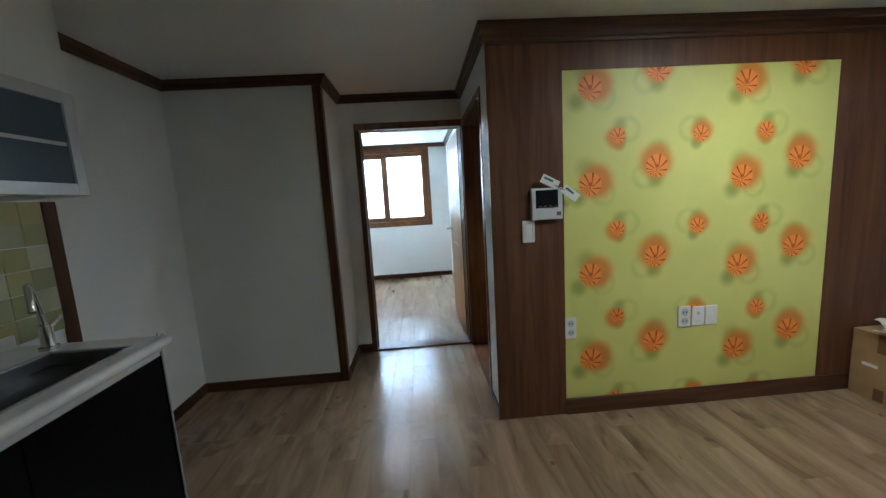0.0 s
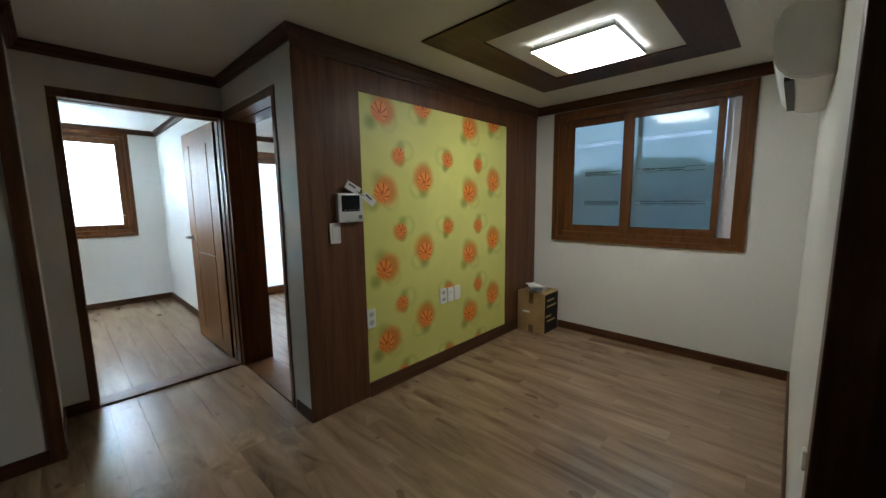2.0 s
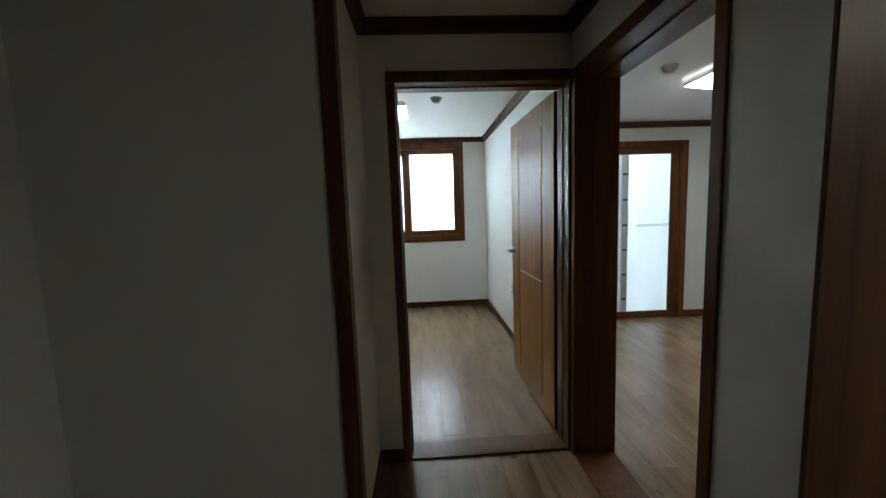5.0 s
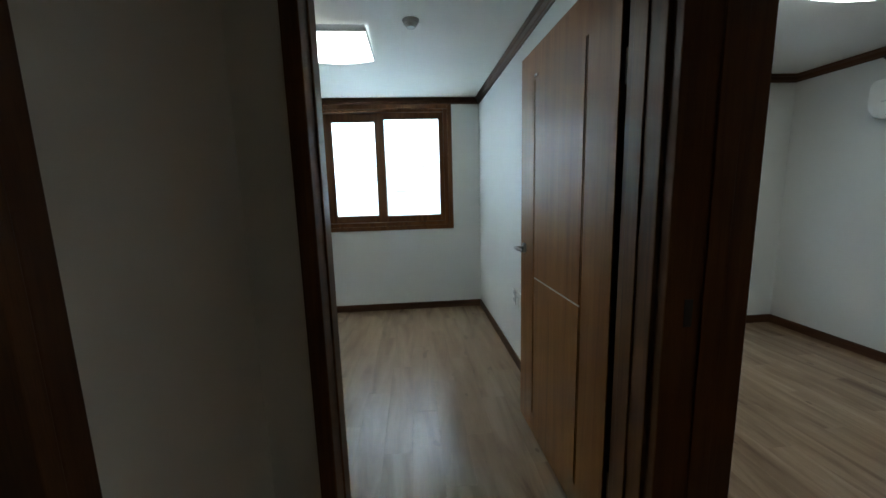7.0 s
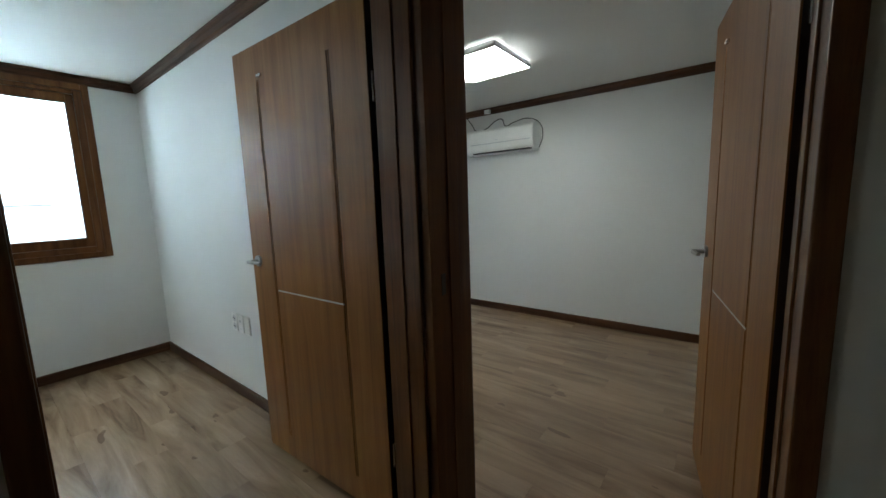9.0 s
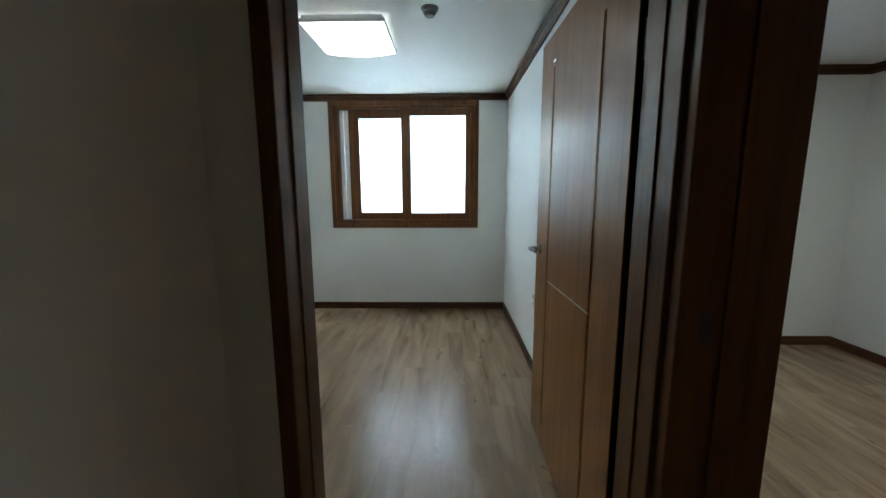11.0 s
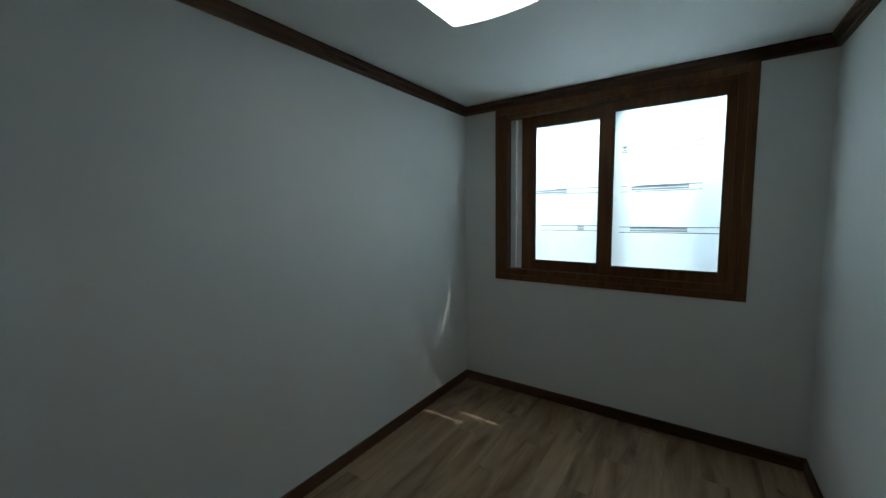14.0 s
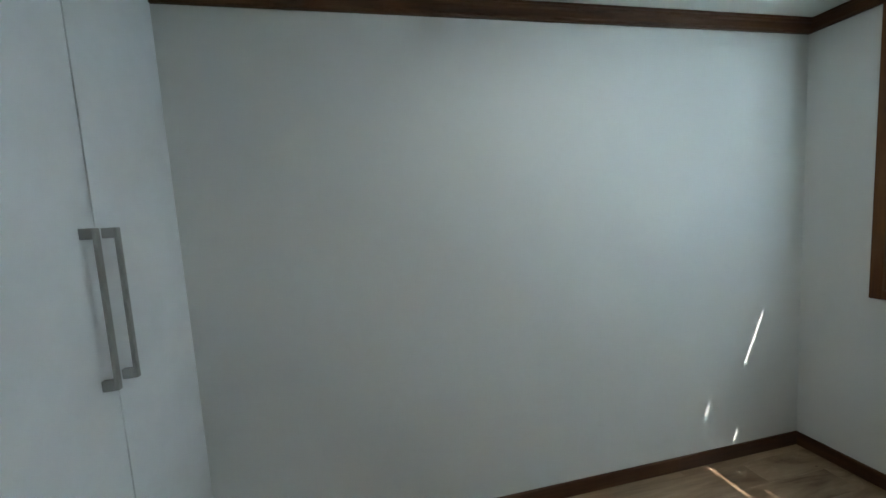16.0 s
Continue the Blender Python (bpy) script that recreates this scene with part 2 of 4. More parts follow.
def flower_paper():
    """Printed wallpaper: columns of orange blossoms with soft halos and green rings on lime yellow."""
    n = Nodes("flowered_wallpaper")
    pos = n.add("ShaderNodeNewGeometry").outputs["Position"]
    sep = n.add("ShaderNodeSeparateXYZ")
    n.link(pos, sep.inputs[0])
    px, pz = sep.outputs[0], sep.outputs[2]
    cloud = n.noise(n.coords(), 2.0, 3)
    col = n.ramp(cloud, [(0.3, (0.58, 0.58, 0.155)), (0.7, (0.67, 0.65, 0.195))])
    wob = n.noise(n.coords(), 11, 4)
    step = 0.526
    columns = [(1.190, 1.394, 1.0, 0.045, 0.02), (1.351, 1.656, 0.66, -0.02, -0.03), (1.584, 1.477, 1.0, -0.01, 0.045),
               (1.840, 1.643, 0.68, 0.01, 0.035), (2.100, 1.392, 1.0, 0.03, 0.03), (2.236, 1.647, 0.66, -0.01, -0.02), (2.450, 1.483, 1.0, 0.01, 0.05)]
    for x0, z0, size, hx, hz in columns:
        dx = n.m('SUBTRACT', px, x0)
        dz = n.m('SUBTRACT', n.m('FLOORED_MODULO', n.m('ADD', n.m('SUBTRACT', pz, z0), step / 2), step), step / 2)

        def dist(ox, oz):
            a = n.m('SUBTRACT', dx, ox)
            b = n.m('SUBTRACT', dz, oz)
            return n.m('SQRT', n.m('ADD', n.m('MULTIPLY', a, a), n.m('MULTIPLY', b, b)))

        def soft(d, inner, outer):
            r = n.add("ShaderNodeMapRange")
            r.interpolation_type = 'SMOOTHSTEP'
            n.put(r.inputs[0], d)
            r.inputs[1].default_value, r.inputs[2].default_value = inner, outer
            r.inputs[3].default_value, r.inputs[4].default_value = 1.0, 0.0
            return r.outputs[0]

        # green smudges and ring
        ring_d = dist(0.075 * size * (1 if hx >= 0 else -1) * (1.0 if size > 0.8 else -1.2), -0.055 * size if size > 0.8 else 0.03)
        ring = soft(n.m('ABSOLUTE', n.m('SUBTRACT', n.m('ADD', ring_d, n.m('MULTIPLY', wob, 0.02)), 0.072)), 0.0, 0.028)
        col = n.mix(n.m('MULTIPLY', n.m('MULTIPLY', ring, wob), 0.6), col, (0.34, 0.42, 0.11))
        smudge = soft(dist(-hx * 1.2 - 0.02 * size, -0.075 * size), 0.01, 0.075 * size)
        col = n.mix(n.m('MULTIPLY', smudge, 0.85), col, (0.28, 0.30, 0.05))
        smudge = soft(dist(-hx * 0.6, 0.09 * size), 0.01, 0.09 * size)
        col = n.mix(n.m('MULTIPLY', smudge, 0.6), col, (0.28, 0.30, 0.05))
        # soft orange halo
        halo = soft(n.m('ADD', dist(hx * size * 0.8, hz * size * 0.6), n.m('MULTIPLY', wob, 0.02)), 0.07 * size, 0.142 * size)
        col = n.mix(n.m('MULTIPLY', halo, 0.92), col, (0.63, 0.20, 0.020))
        # blossom with petals parted by red lines
        d = dist(0.0, 0.0)
        core = soft(d, 0.062 * size, 0.069 * size)
        ang = n.m('ARCTAN2', n.m('ADD', dz, 0.026 * size), n.m('ADD', dx, n.m('MULTIPLY', d, 0.35)))
        rays = n.m('ABSOLUTE', n.m('SINE', n.m('MULTIPLY', ang, 5.5)))
        line = n.m('LESS_THAN', rays, 0.32)
        petal = n.mix(line, (0.84, 0.27, 0.03), (0.42, 0.022, 0.006))
        petal = n.mix(soft(d, 0.0, 0.022 * size), petal, (0.48, 0.04, 0.01))
        col = n.mix(n.m('MULTIPLY', core, 0.9), col, petal)
    n.base(col)
    fine = n.noise(n.coords(), 160, 4)
    n.rough(n.m('MULTIPLY_ADD', fine, 0.15, 0.42))
    n.bump(fine, 0.12, 0.001)
    return n.mat


FLOWER = flower_paper()

# ---- mesh helpers ----


def add_box(bm, x0, x1, y0, y1, z0, z1, bevel=0.0):
    """A box between two corners, with its edges eased if wanted."""
    vs = [bm.verts.new((x, y, z)) for x in (x0, x1) for y in (y0, y1) for z in (z0, z1)]
    fs = [(0, 1, 3, 2), (4, 6, 7, 5), (0, 4, 5, 1), (2, 3, 7, 6), (0, 2, 6, 4), (1, 5, 7, 3)]
    made = [bm.faces.new([vs[i] for i in f]) for f in fs]
    if bevel:
        edges = list({e for f in made for e in f.edges})
        bmesh.ops.bevel(bm, geom=edges, offset=bevel, segments=2, affect='EDGES', profile=0.6)
    return bm


def boxes(*items, bevel=0.0):
    bm = bmesh.new()
    for b in items:
        add_box(bm, *b, bevel=bevel)
    return bm


def rod(bm, a, b, r, seg=12, r2=None):
    """A round bar from a to b."""
    a, b = Vector(a), Vector(b)
    q = (b - a).to_track_quat("Z", "Y").to_matrix().to_4x4()
    bmesh.ops.create_cone(bm, cap_ends=True, segments=seg, radius1=r, radius2=r if r2 is None else r2, depth=(b - a).length,
                          matrix=Matrix.Translation((a + b) / 2) @ q)
    return bm


def part(name, bm, material, parent=None, label=""):
    me = bpy.data.meshes.new(name)
    bmesh.ops.recalc_face_normals(bm, faces=bm.faces)
    bm.to_mesh(me)
    bm.free()
    me.materials.append(material)
    ob = new(name, me)
    if parent is not None:
        ob.parent = parent
    if label:
        ob["label"] = label
    return ob


def smooth(ob, angle=35):
    me = ob.data
    me.shade_smooth()
    me.set_sharp_from_angle(angle=radians(angle))
    return ob


def thing(name, label, category, group="", at=None):
    ob = new(name)
    ob.empty_display_size = 0.1
    if at is not None:
        ob.matrix_basis = at
    return tagged(ob, label, category, group)


def structure(name, bm, material, label):
    return tagged(part(name, bm, material), label, name.split("_")[0], kind="structure")


def tube(name, points, r, material, parent=None, label=""):
    cu = bpy.data.curves.new(name, 'CURVE')
    cu.dimensions, cu.bevel_depth, cu.bevel_resolution = '3D', r, 3
    sp = cu.splines.new('BEZIER')
    sp.bezier_points.add(len(points) - 1)
    for bp, p in zip(sp.bezier_points, points):
        bp.co = p
        bp.handle_left_type = bp.handle_right_type = 'AUTO'
    tmp = new(name, cu)
    dg = bpy.context.evaluated_depsgraph_get()
    me = bpy.data.meshes.new_from_object(tmp.evaluated_get(dg))
    bpy.data.objects.remove(tmp)
    me.materials.clear()
    me.materials.append(material)
    ob = new(name, me)
    me.shade_smooth()
    if parent is not None:
        ob.parent = parent
    if label:
        ob["label"] = label
    return ob


# ---- plan ----
XL = -1.505      # wall behind the kitchen
XW = 3.22        # living room window wall
YB = 0.105       # wall with the living room air conditioner
YF = 2.192       # flowered feature wall
XR = 0.622       # side of the recess with the second door
YN = 2.882       # white wall left of the recess
XN = -0.43       # its corner
YD = 3.41        # wall of the first door
R1L, R1R, R1N, R1F = -1.458, 0.722, 3.56, 6.607
R2L, R2R, R2N, R2F = 0.838, 3.36, 2.35, 5.635
CL, C1, C2 = 2.262, 2.312, 2.247
TOP = 2.45
D1A, D1B, D1H = -0.262, 0.602, 1.977
D2A, D2B, D2H = 2.486, 3.362, 1.968

# ---- walls ----
structure("wall_kitchen", boxes((XL - 0.15, XL, -1.6, YN, 0, TOP)), WALL, "white embossed wallpaper wall beside the kitchen")
structure("wall_niche", boxes((XL - 0.15, XN, YN, YN + 0.05, 0, TOP), (XN - 0.08, XN, YN + 0.05, YD, 0, TOP)), WALL,
          "white papered wall that juts out beside the recess")
structure("wall_door_small_room", boxes((XN - 0.05, D1A - 0.03, YD, R1N, 0, TOP), (D1B + 0.03, R1R, YD, R1N, 0, TOP), (R1R, R2L, YD, R1N, 0, TOP), (D1A - 0.03, D1B + 0.03, YD, R1N, D1H + 0.03, TOP)), WALL,
          "white papered wall with a door opening to the small room")
structure("wall_recess", boxes((XR, R2L, YF + 0.012, D2A - 0.03, 0, TOP), (XR, R2L, D2A - 0.03, YD, D2H + 0.03, TOP), (XR, R2L, D2B + 0.03, YD, 0, D2H + 0.03)), WALL,
          "white papered wall with a door opening to the large room")
structure("wall_feature", boxes((R2L, R2R + 0.1, YF + 0.012, R2N, 0, TOP)), WALL, "wall behind the wood and flowered panels")
W1 = (-1.128, 0.380, 0.955, 2.225)
structure("wall_window_small_room", boxes((R1L - 0.2, W1[0], R1F, R1F + 0.15, 0, TOP), (W1[1], R1R, R1F, R1F + 0.15, 0, TOP),
          (W1[0], W1[1], R1F, R1F + 0.15, 0, W1[2]), (W1[0], W1[1], R1F, R1F + 0.15, W1[3], TOP)), WALL, "white papered wall with a window opening")
structure("wall_small_room_side", boxes((R1L - 0.2, R1L, YN + 0.05, R1F, 0, TOP)), WALL, "plain white papered side wall of the small room")
structure("wall_between_rooms", boxes((R1R, R2L, R1N, R2F, 0, TOP), (R1R, R2L, R2F, R1F + 0.15, 0, TOP)), WALL, "white papered wall between the two rooms")
structure("wall_large_room_side", boxes((R2R, R2R + 0.2, R2N, R2F + 0.2, 0, TOP)), WALL, "white papered wall that carries an air conditioner")
BD = (1.12, 2.835, 0.0, 2.01)
structure("wall_balcony", boxes((R2L, BD[0], R2F, R2F + 0.2, 0, TOP), (BD[1], R2R, R2F, R2F + 0.2, 0, TOP), (BD[0], BD[1], R2F, R2F + 0.2, BD[3], TOP)), WALL,
          "white papered wall with a balcony door opening")
LW = (0.468, 1.945, 0.965, 2.14)
structure("wall_window_living", boxes((XW, XW + 0.2, YB - 0.15, LW[0], 0, TOP), (XW, XW + 0.2, LW[1], YF + 0.012, 0, TOP),
          (XW, XW + 0.2, LW[0], LW[1], 0, LW[2]), (XW, XW + 0.2, LW[0], LW[1], LW[3], TOP)), WALL, "white papered living room wall with a window opening")
structure("wall_living_side", boxes((0.62, XW, YB - 0.15, YB, 0, TOP)), WALL, "white papered wall under the living room air conditioner")
structure("wall_entrance", boxes((XL, 0.75, -1.75, -1.6, 0, TOP), (0.62, 0.75, -1.6, YB - 0.15, 0, TOP)), WALL, "plain white papered wall that closes the entrance end")

# ---- ceilings ----
structure("ceiling_living", boxes((XL, XW, -1.6, YF + 0.012, CL, CL + 0.1), (XL, XR, YF + 0.012, YD, CL, CL + 0.1)), CEIL, "white papered living room ceiling")
structure("ceiling_small_room", boxes((R1L, R1R, YN + 0.05, R1F, C1, C1 + 0.1)), CEIL, "white papered ceiling of the small room")
structure("ceiling_large_room", boxes((R2L, R2R, R2N, R2F, C2, C2 + 0.1)), CEIL, "white papered ceiling of the large room")
structure("roof_slab", boxes((XL - 0.3, R2R + 0.3, -1.9, R1F + 0.15, TOP, TOP + 0.2)), CONC, "concrete slab above the ceilings")


def moulding(name, a, b, inward, z0, z1, depth, material, ends=(0, 0), label="", steps=True, z_top=True):
    """A profiled strip along a wall from a to b; ends: 1 lengthens and -1 shortens the front edge for a mitre."""
    a, b, w = Vector((*a, 0)), Vector((*b, 0)), Vector((*inward, 0))
    d = (b - a).normalized()
    h = z1 - z0
    if steps:
        prof = [(0, 0), (0.30, 0), (0.34, 0.14), (0.52, 0.22), (0.62, 0.62), (0.86, 0.70), (0.90, 0.80), (1.0, 0.82), (1.0, 1.0), (0, 1.0)]
    else:
        prof = [(0, 0), (1.0, 0), (1.0, 0.86), (0.75, 0.97), (0.5, 1.0), (0, 1.0)]
    bm = bmesh.new()
    rings = []
    for p, s, e in ((a, -1, ends[0]), (b, 1, ends[1])):
        rings.append([bm.verts.new(p + w * (o * depth) + d * (s * e * o * depth) + Vector((0, 0, z0 + v * h))) for o, v in prof])
    k = len(prof)
    for i in range(k):
        bm.faces.new((rings[0][i], rings[0][(i + 1) % k], rings[1][(i + 1) % k], rings[1][i]))
    bm.faces.new(rings[0])
    bm.faces.new(rings[1][::-1])
    return tagged(part(name, bm, material), label, name.split("_")[0], kind="structure")


CR = "dark brown moulded wooden ceiling trim"
cb = CL - 0.062
moulding("trim_ceiling", (XL, -1.6), (XL, YN), (1, 0), cb, CL - 0.002, 0.05, TRIM_Y, (0, -1), CR)
moulding("trim_ceiling", (XL, YN), (XN, YN), (0, -1), cb, CL - 0.002, 0.05, TRIM_X, (-1, 1), CR)
moulding("trim_ceiling", (XN, YN), (XN, YD), (1, 0), cb, CL - 0.002, 0.05, TRIM_Y, (1, -1), CR)
moulding("trim_ceiling", (XN, YD), (XR, YD), (0, -1), cb, CL - 0.002, 0.05, TRIM_X, (-1, -1), CR)
moulding("trim_ceiling", (XR, YD), (XR, YF), (-1, 0), cb, CL - 0.002, 0.05, TRIM_Y, (-1, 1), CR)
moulding("trim_ceiling", (XR, YF), (XW, YF), (0, -1), CL - 0.105, CL - 0.002, 0.05, TRIM_X, (1, -1), CR)
moulding("trim_ceiling", (XW, YF), (XW, YB), (-1, 0), CL - 0.078, CL - 0.002, 0.05, TRIM_Y, (-1, -1), CR)
moulding("trim_ceiling", (XW, YB), (0.62, YB), (0, 1), cb, CL - 0.002, 0.05, TRIM_X, (-1, 0), CR)
c1 = C1 - 0.064
moulding("trim_ceiling", (R1L, R1N), (R1L, R1F), (1, 0), c1, C1 - 0.002, 0.045, TRIM_Y, (0, -1), CR)
moulding("trim_ceiling", (R1L, R1F), (R1R, R1F), (0, -1), c1, C1 - 0.002, 0.045, TRIM_X, (-1, -1), CR)
moulding("trim_ceiling", (R1R, R1F), (R1R, R1N), (-1, 0), c1, C1 - 0.002, 0.045, TRIM_Y, (-1, -1), CR)
moulding("trim_ceiling", (R1R, R1N), (R1L, R1N), (0, 1), c1, C1 - 0.002, 0.045, TRIM_X, (-1, 0), CR)
c2 = C2 - 0.064
moulding("trim_ceiling", (R2L, R2N), (R2L, R2F), (1, 0), c2, C2 - 0.002, 0.045, TRIM_Y, (-1, -1), CR)
moulding("trim_ceiling", (R2L, R2F), (R2R, R2F), (0, -1), c2, C2 - 0.002, 0.045, TRIM_X, (-1, -1), CR)
moulding("trim_ceiling", (R2R, R2F), (R2R, R2N), (-1, 0), c2, C2 - 0.002, 0.045, TRIM_Y, (-1, -1), CR)
moulding("trim_ceiling", (R2R, R2N), (R2L, R2N), (0, 1), c2, C2 - 0.002, 0.045, TRIM_X, (-1, -1), CR)

BB = "dark brown wooden skirting board"


def skirting(a, b, inward, ends=(0, 0), h=0.075):
    ax = TRIM_X if abs(a[1] - b[1]) < 0.001 else TRIM_Y
    return moulding("baseboard", a, b, inward, 0.001, h, 0.011, ax, ends, BB, False)


skirting((XL, 1.72), (XL, YN), (1, 0), (0, -1))
skirting((XL, YN), (XN - 0.055, YN), (0, -1), (-1, 0))
skirting((XN, YN + 0.01), (XN, YD), (1, 0), (0, -1))
skirting((XN, YD), (D1A - 0.04, YD), (0, -1), (-1, 0))
skirting((XR, D2A - 0.085), (XR, YF + 0.012), (-1, 0))
skirting((1.034, YF), (XW, YF), (0, -1), (0, -1), 0.102)
skirting((XW, YF), (XW, YB), (-1, 0), (-1, -1))
skirting((XW, YB), (0.63, YB), (0, 1), (-1, 0))
skirting((R1L, R1N), (R1L, R1F), (1, 0), (0, -1))
skirting((R1L, R1F), (R1R, R1F), (0, -1), (-1, -1))
skirting((R1R, R1F), (R1R, R1N), (-1, 0), (-1, 0))
skirting((R2L, D2B + 0.06), (R2L, R2F), (1, 0), (0, -1))
skirting((R2L, R2F), (BD[0] - 0.03, R2F), (0, -1), (-1, 0))
skirting((BD[1] + 0.03, R2F), (R2R, R2F), (0, -1), (0, -1))
skirting((R2R, R2F), (R2R, R2N), (-1, 0), (-1, -1))
skirting((R2R, R2N), (R2L, R2N), (0, 1), (-1, 0))
structure("trim_corner_post", boxes((XN - 0.055, XN + 0.006, YN - 0.012, YN + 0.012, 0, cb), (XN - 0.001, XN + 0.006, YN + 0.012, YN + 0.05, 0, cb), bevel=0.002), TRIM,
          "dark wooden corner strip on the jutting wall")
structure("trim_wall_end", boxes((0.56, 0.622, YB - 0.16, YB + 0.014, 0, CL - 0.062), bevel=0.003), TRIM, "dark wooden jamb strip at the end of the wall")

# ---- feature wall ----
feature = structure("feature_panel", boxes((XR - 0.008, 1.033, YF, YF + 0.0115, 0, CL - 0.1), (2.662, XW, YF, YF + 0.0115, 0, CL - 0.1), (1.033, 2.662, YF, YF + 0.0115, 2.014, CL - 0.1),
                    bevel=0.0015), FEAT, "brown wood-grain panelling around a flowered wallpaper field")
structure("flowered_wallpaper", boxes((1.0335, 2.6615, YF + 0.003, YF + 0.0115, 0.08, 2.0135)), FLOWER, "lime yellow wallpaper with orange blossoms and green rings")


# ---- doors ----
def door_frame(name, w, h, depth, label):
    """Frame round an opening w wide and h high; local x across, y into the wall."""
    f = tagged(new(name), label, "door", kind="structure")
    for nm, b in (("jamb", (-0.044, 0, -0.008, depth + 0.008, 0, h)), ("jamb", (w, w + 0.044, -0.008, depth + 0.008, 0, h)),
                  ("head", (-0.044, w + 0.044, -0.008, depth + 0.008, h, h + 0.055))):
        part(nm, boxes(b, bevel=0.004), FRAME, f)
    s = depth * 0.42
    for b in ((0, 0.006, s, s + 0.06, 0, h), (w - 0.006, w, s, s + 0.06, 0, h), (0.006, w - 0.006, s, s + 0.06, h - 0.006, h)):
        part("door_stop", boxes(b, bevel=0.002), FRAME, f)
    part("threshold", boxes((0, w, 0.0, depth, 0.0, 0.012), bevel=0.003), FRAME, f)
    return f


def handle(parent, x, y, z, side, toward):
    """Lever handle with a round rose; toward: the way along x in which the lever points."""
    bm = bmesh.new()
    rod(bm, (x, y, z), (x, y + side * 0.010, z), 0.027, 24)
    rod(bm, (x, y + side * 0.010, z), (x, y + side * 0.050, z), 0.010, 16)
    rod(bm, (x - toward * 0.008, y + side * 0.050, z), (x + toward * 0.05, y + side * 0.056, z + 0.003), 0.010, 14)
    rod(bm, (x + toward * 0.05, y + side * 0.056, z + 0.003), (x + toward * 0.092, y + side * 0.044, z - 0.002), 0.010, 14, 0.008)
    smooth(part("handle", bm, BRUSHED, parent, "satin chrome lever handle"))


def door_leaf(w, h, g0, g1, zbar, label, m):
    """Flush leaf with two beaded grooves and a thin metal inlay; local x from hinge to free edge, y thickness."""
    d = thing("door", label, "door", "inner doors", m)
    t = 0.036
    part("core", boxes((0, w, 0.003, t - 0.003, 0.012, h)), GROOVE, d)
    z0, z1 = 0.125, h - 0.145
    for y0, y1 in ((-0.002, 0.0028), (t - 0.0028, t + 0.002)):
        stiles = ((0, g0 - 0.009, y0, y1, 0.012, h), (g1 + 0.009, w, y0, y1, 0.012, h))
        ends = [(g - 0.009, g + 0.009, y0, y1, za, zb) for g in (g0, g1) for za, zb in ((0.012, z0), (z1, h))]
        part("panel", boxes(*stiles, *ends, (g0 + 0.009, g1 - 0.009, y0, y1, zbar + 0.004, h), (g0 + 0.009, g1 - 0.009, y0, y1, 0.012, zbar - 0.004)), DOOR, d)
        for g in (g0, g1):
            part("bead", boxes((g - 0.0028, g + 0.0028, y0 + 0.0005, y1 - 0.0005, z0, z1), bevel=0.0012), DOOR, d)
        part("inlay", boxes((g0 + 0.009, g1 - 0.009, y0 + 0.001, y1 - 0.001, zbar - 0.0036, zbar + 0.0036)), SILVER, d, "thin silver inlay strip")
    part("edge_band", boxes((w, w + 0.0015, 0, t, 0.012, h)), FRAME, d)
    handle(d, w - 0.062, t + 0.002, 1.012, 1, -1)
    handle(d, w - 0.062, -0.002, 1.012, -1, -1)
    part("catch", boxes((g1 - 0.045, g1 - 0.012, t + 0.002, t + 0.012, z1 + 0.006, z1 + 0.018), bevel=0.002), CHROME, d, "tiny chrome catch")
    for z in (0.25, 1.62):
        bm = bmesh.new()
        rod(bm, (-0.004, t / 2, z), (-0.004, t / 2, z + 0.10), 0.006, 10)
        part("hinge", bm, CHROME, d, "small steel hinge")
    return d


frame1 = door_frame("door_1", D1B - D1A, D1H, R1N - YD, "brown wooden door frame to the small room")
frame1.matrix_basis = pose(D1A, YD, 0)
frame2 = door_frame("door_2", D2B - D2A, D2H, R2L - XR, "brown wooden door frame to the large room")
frame2.matrix_basis = pose(XR, D2B, 0, 0, 0, -90)
part("strike_plate", boxes((-0.001, 0.0015, 0.045, 0.068, 0.955, 1.03), bevel=0.0005), HOLE, frame2, "dark metal strike plate")
door_leaf(0.900, 1.980, 0.202, 0.702, 0.878, "open light brown wood-grain door with a chrome lever", pose(0.630, 3.590, 0, 0, 0, 91.5))
door_leaf(0.925, 1.958, 0.205, 0.715, 0.875, "open light brown wood-grain door in the large room", pose(0.852, 2.468, 0, 0, 0, 10.8))

# ---- windows ----


def pane(parent, w, h, y, material, lines, gap=0.006):
    """Frosted pane with clear hairlines: strips of film round narrow gaps. Local x, z from the pane's lower left."""
    edge = 0.0
    t = 0.001
    items = []
    for z, x0, x1 in sorted(lines):
        for zz in ((z - 0.011, z + 0.005) if gap < 0.012 else (z - gap / 2,)):
            items.append((0, w, y, y + t, edge, zz))
            items.append((0, x0, y, y + t, zz, zz + gap))
            items.append((x1, w, y, y + t, zz, zz + gap))
            edge = zz + gap
    items.append((0, w, y, y + t, edge, h))
    return part("pane", boxes(*[b for b in items if b[1] - b[0] > 0.001]), material, parent, "frosted glass with fine clear lines")


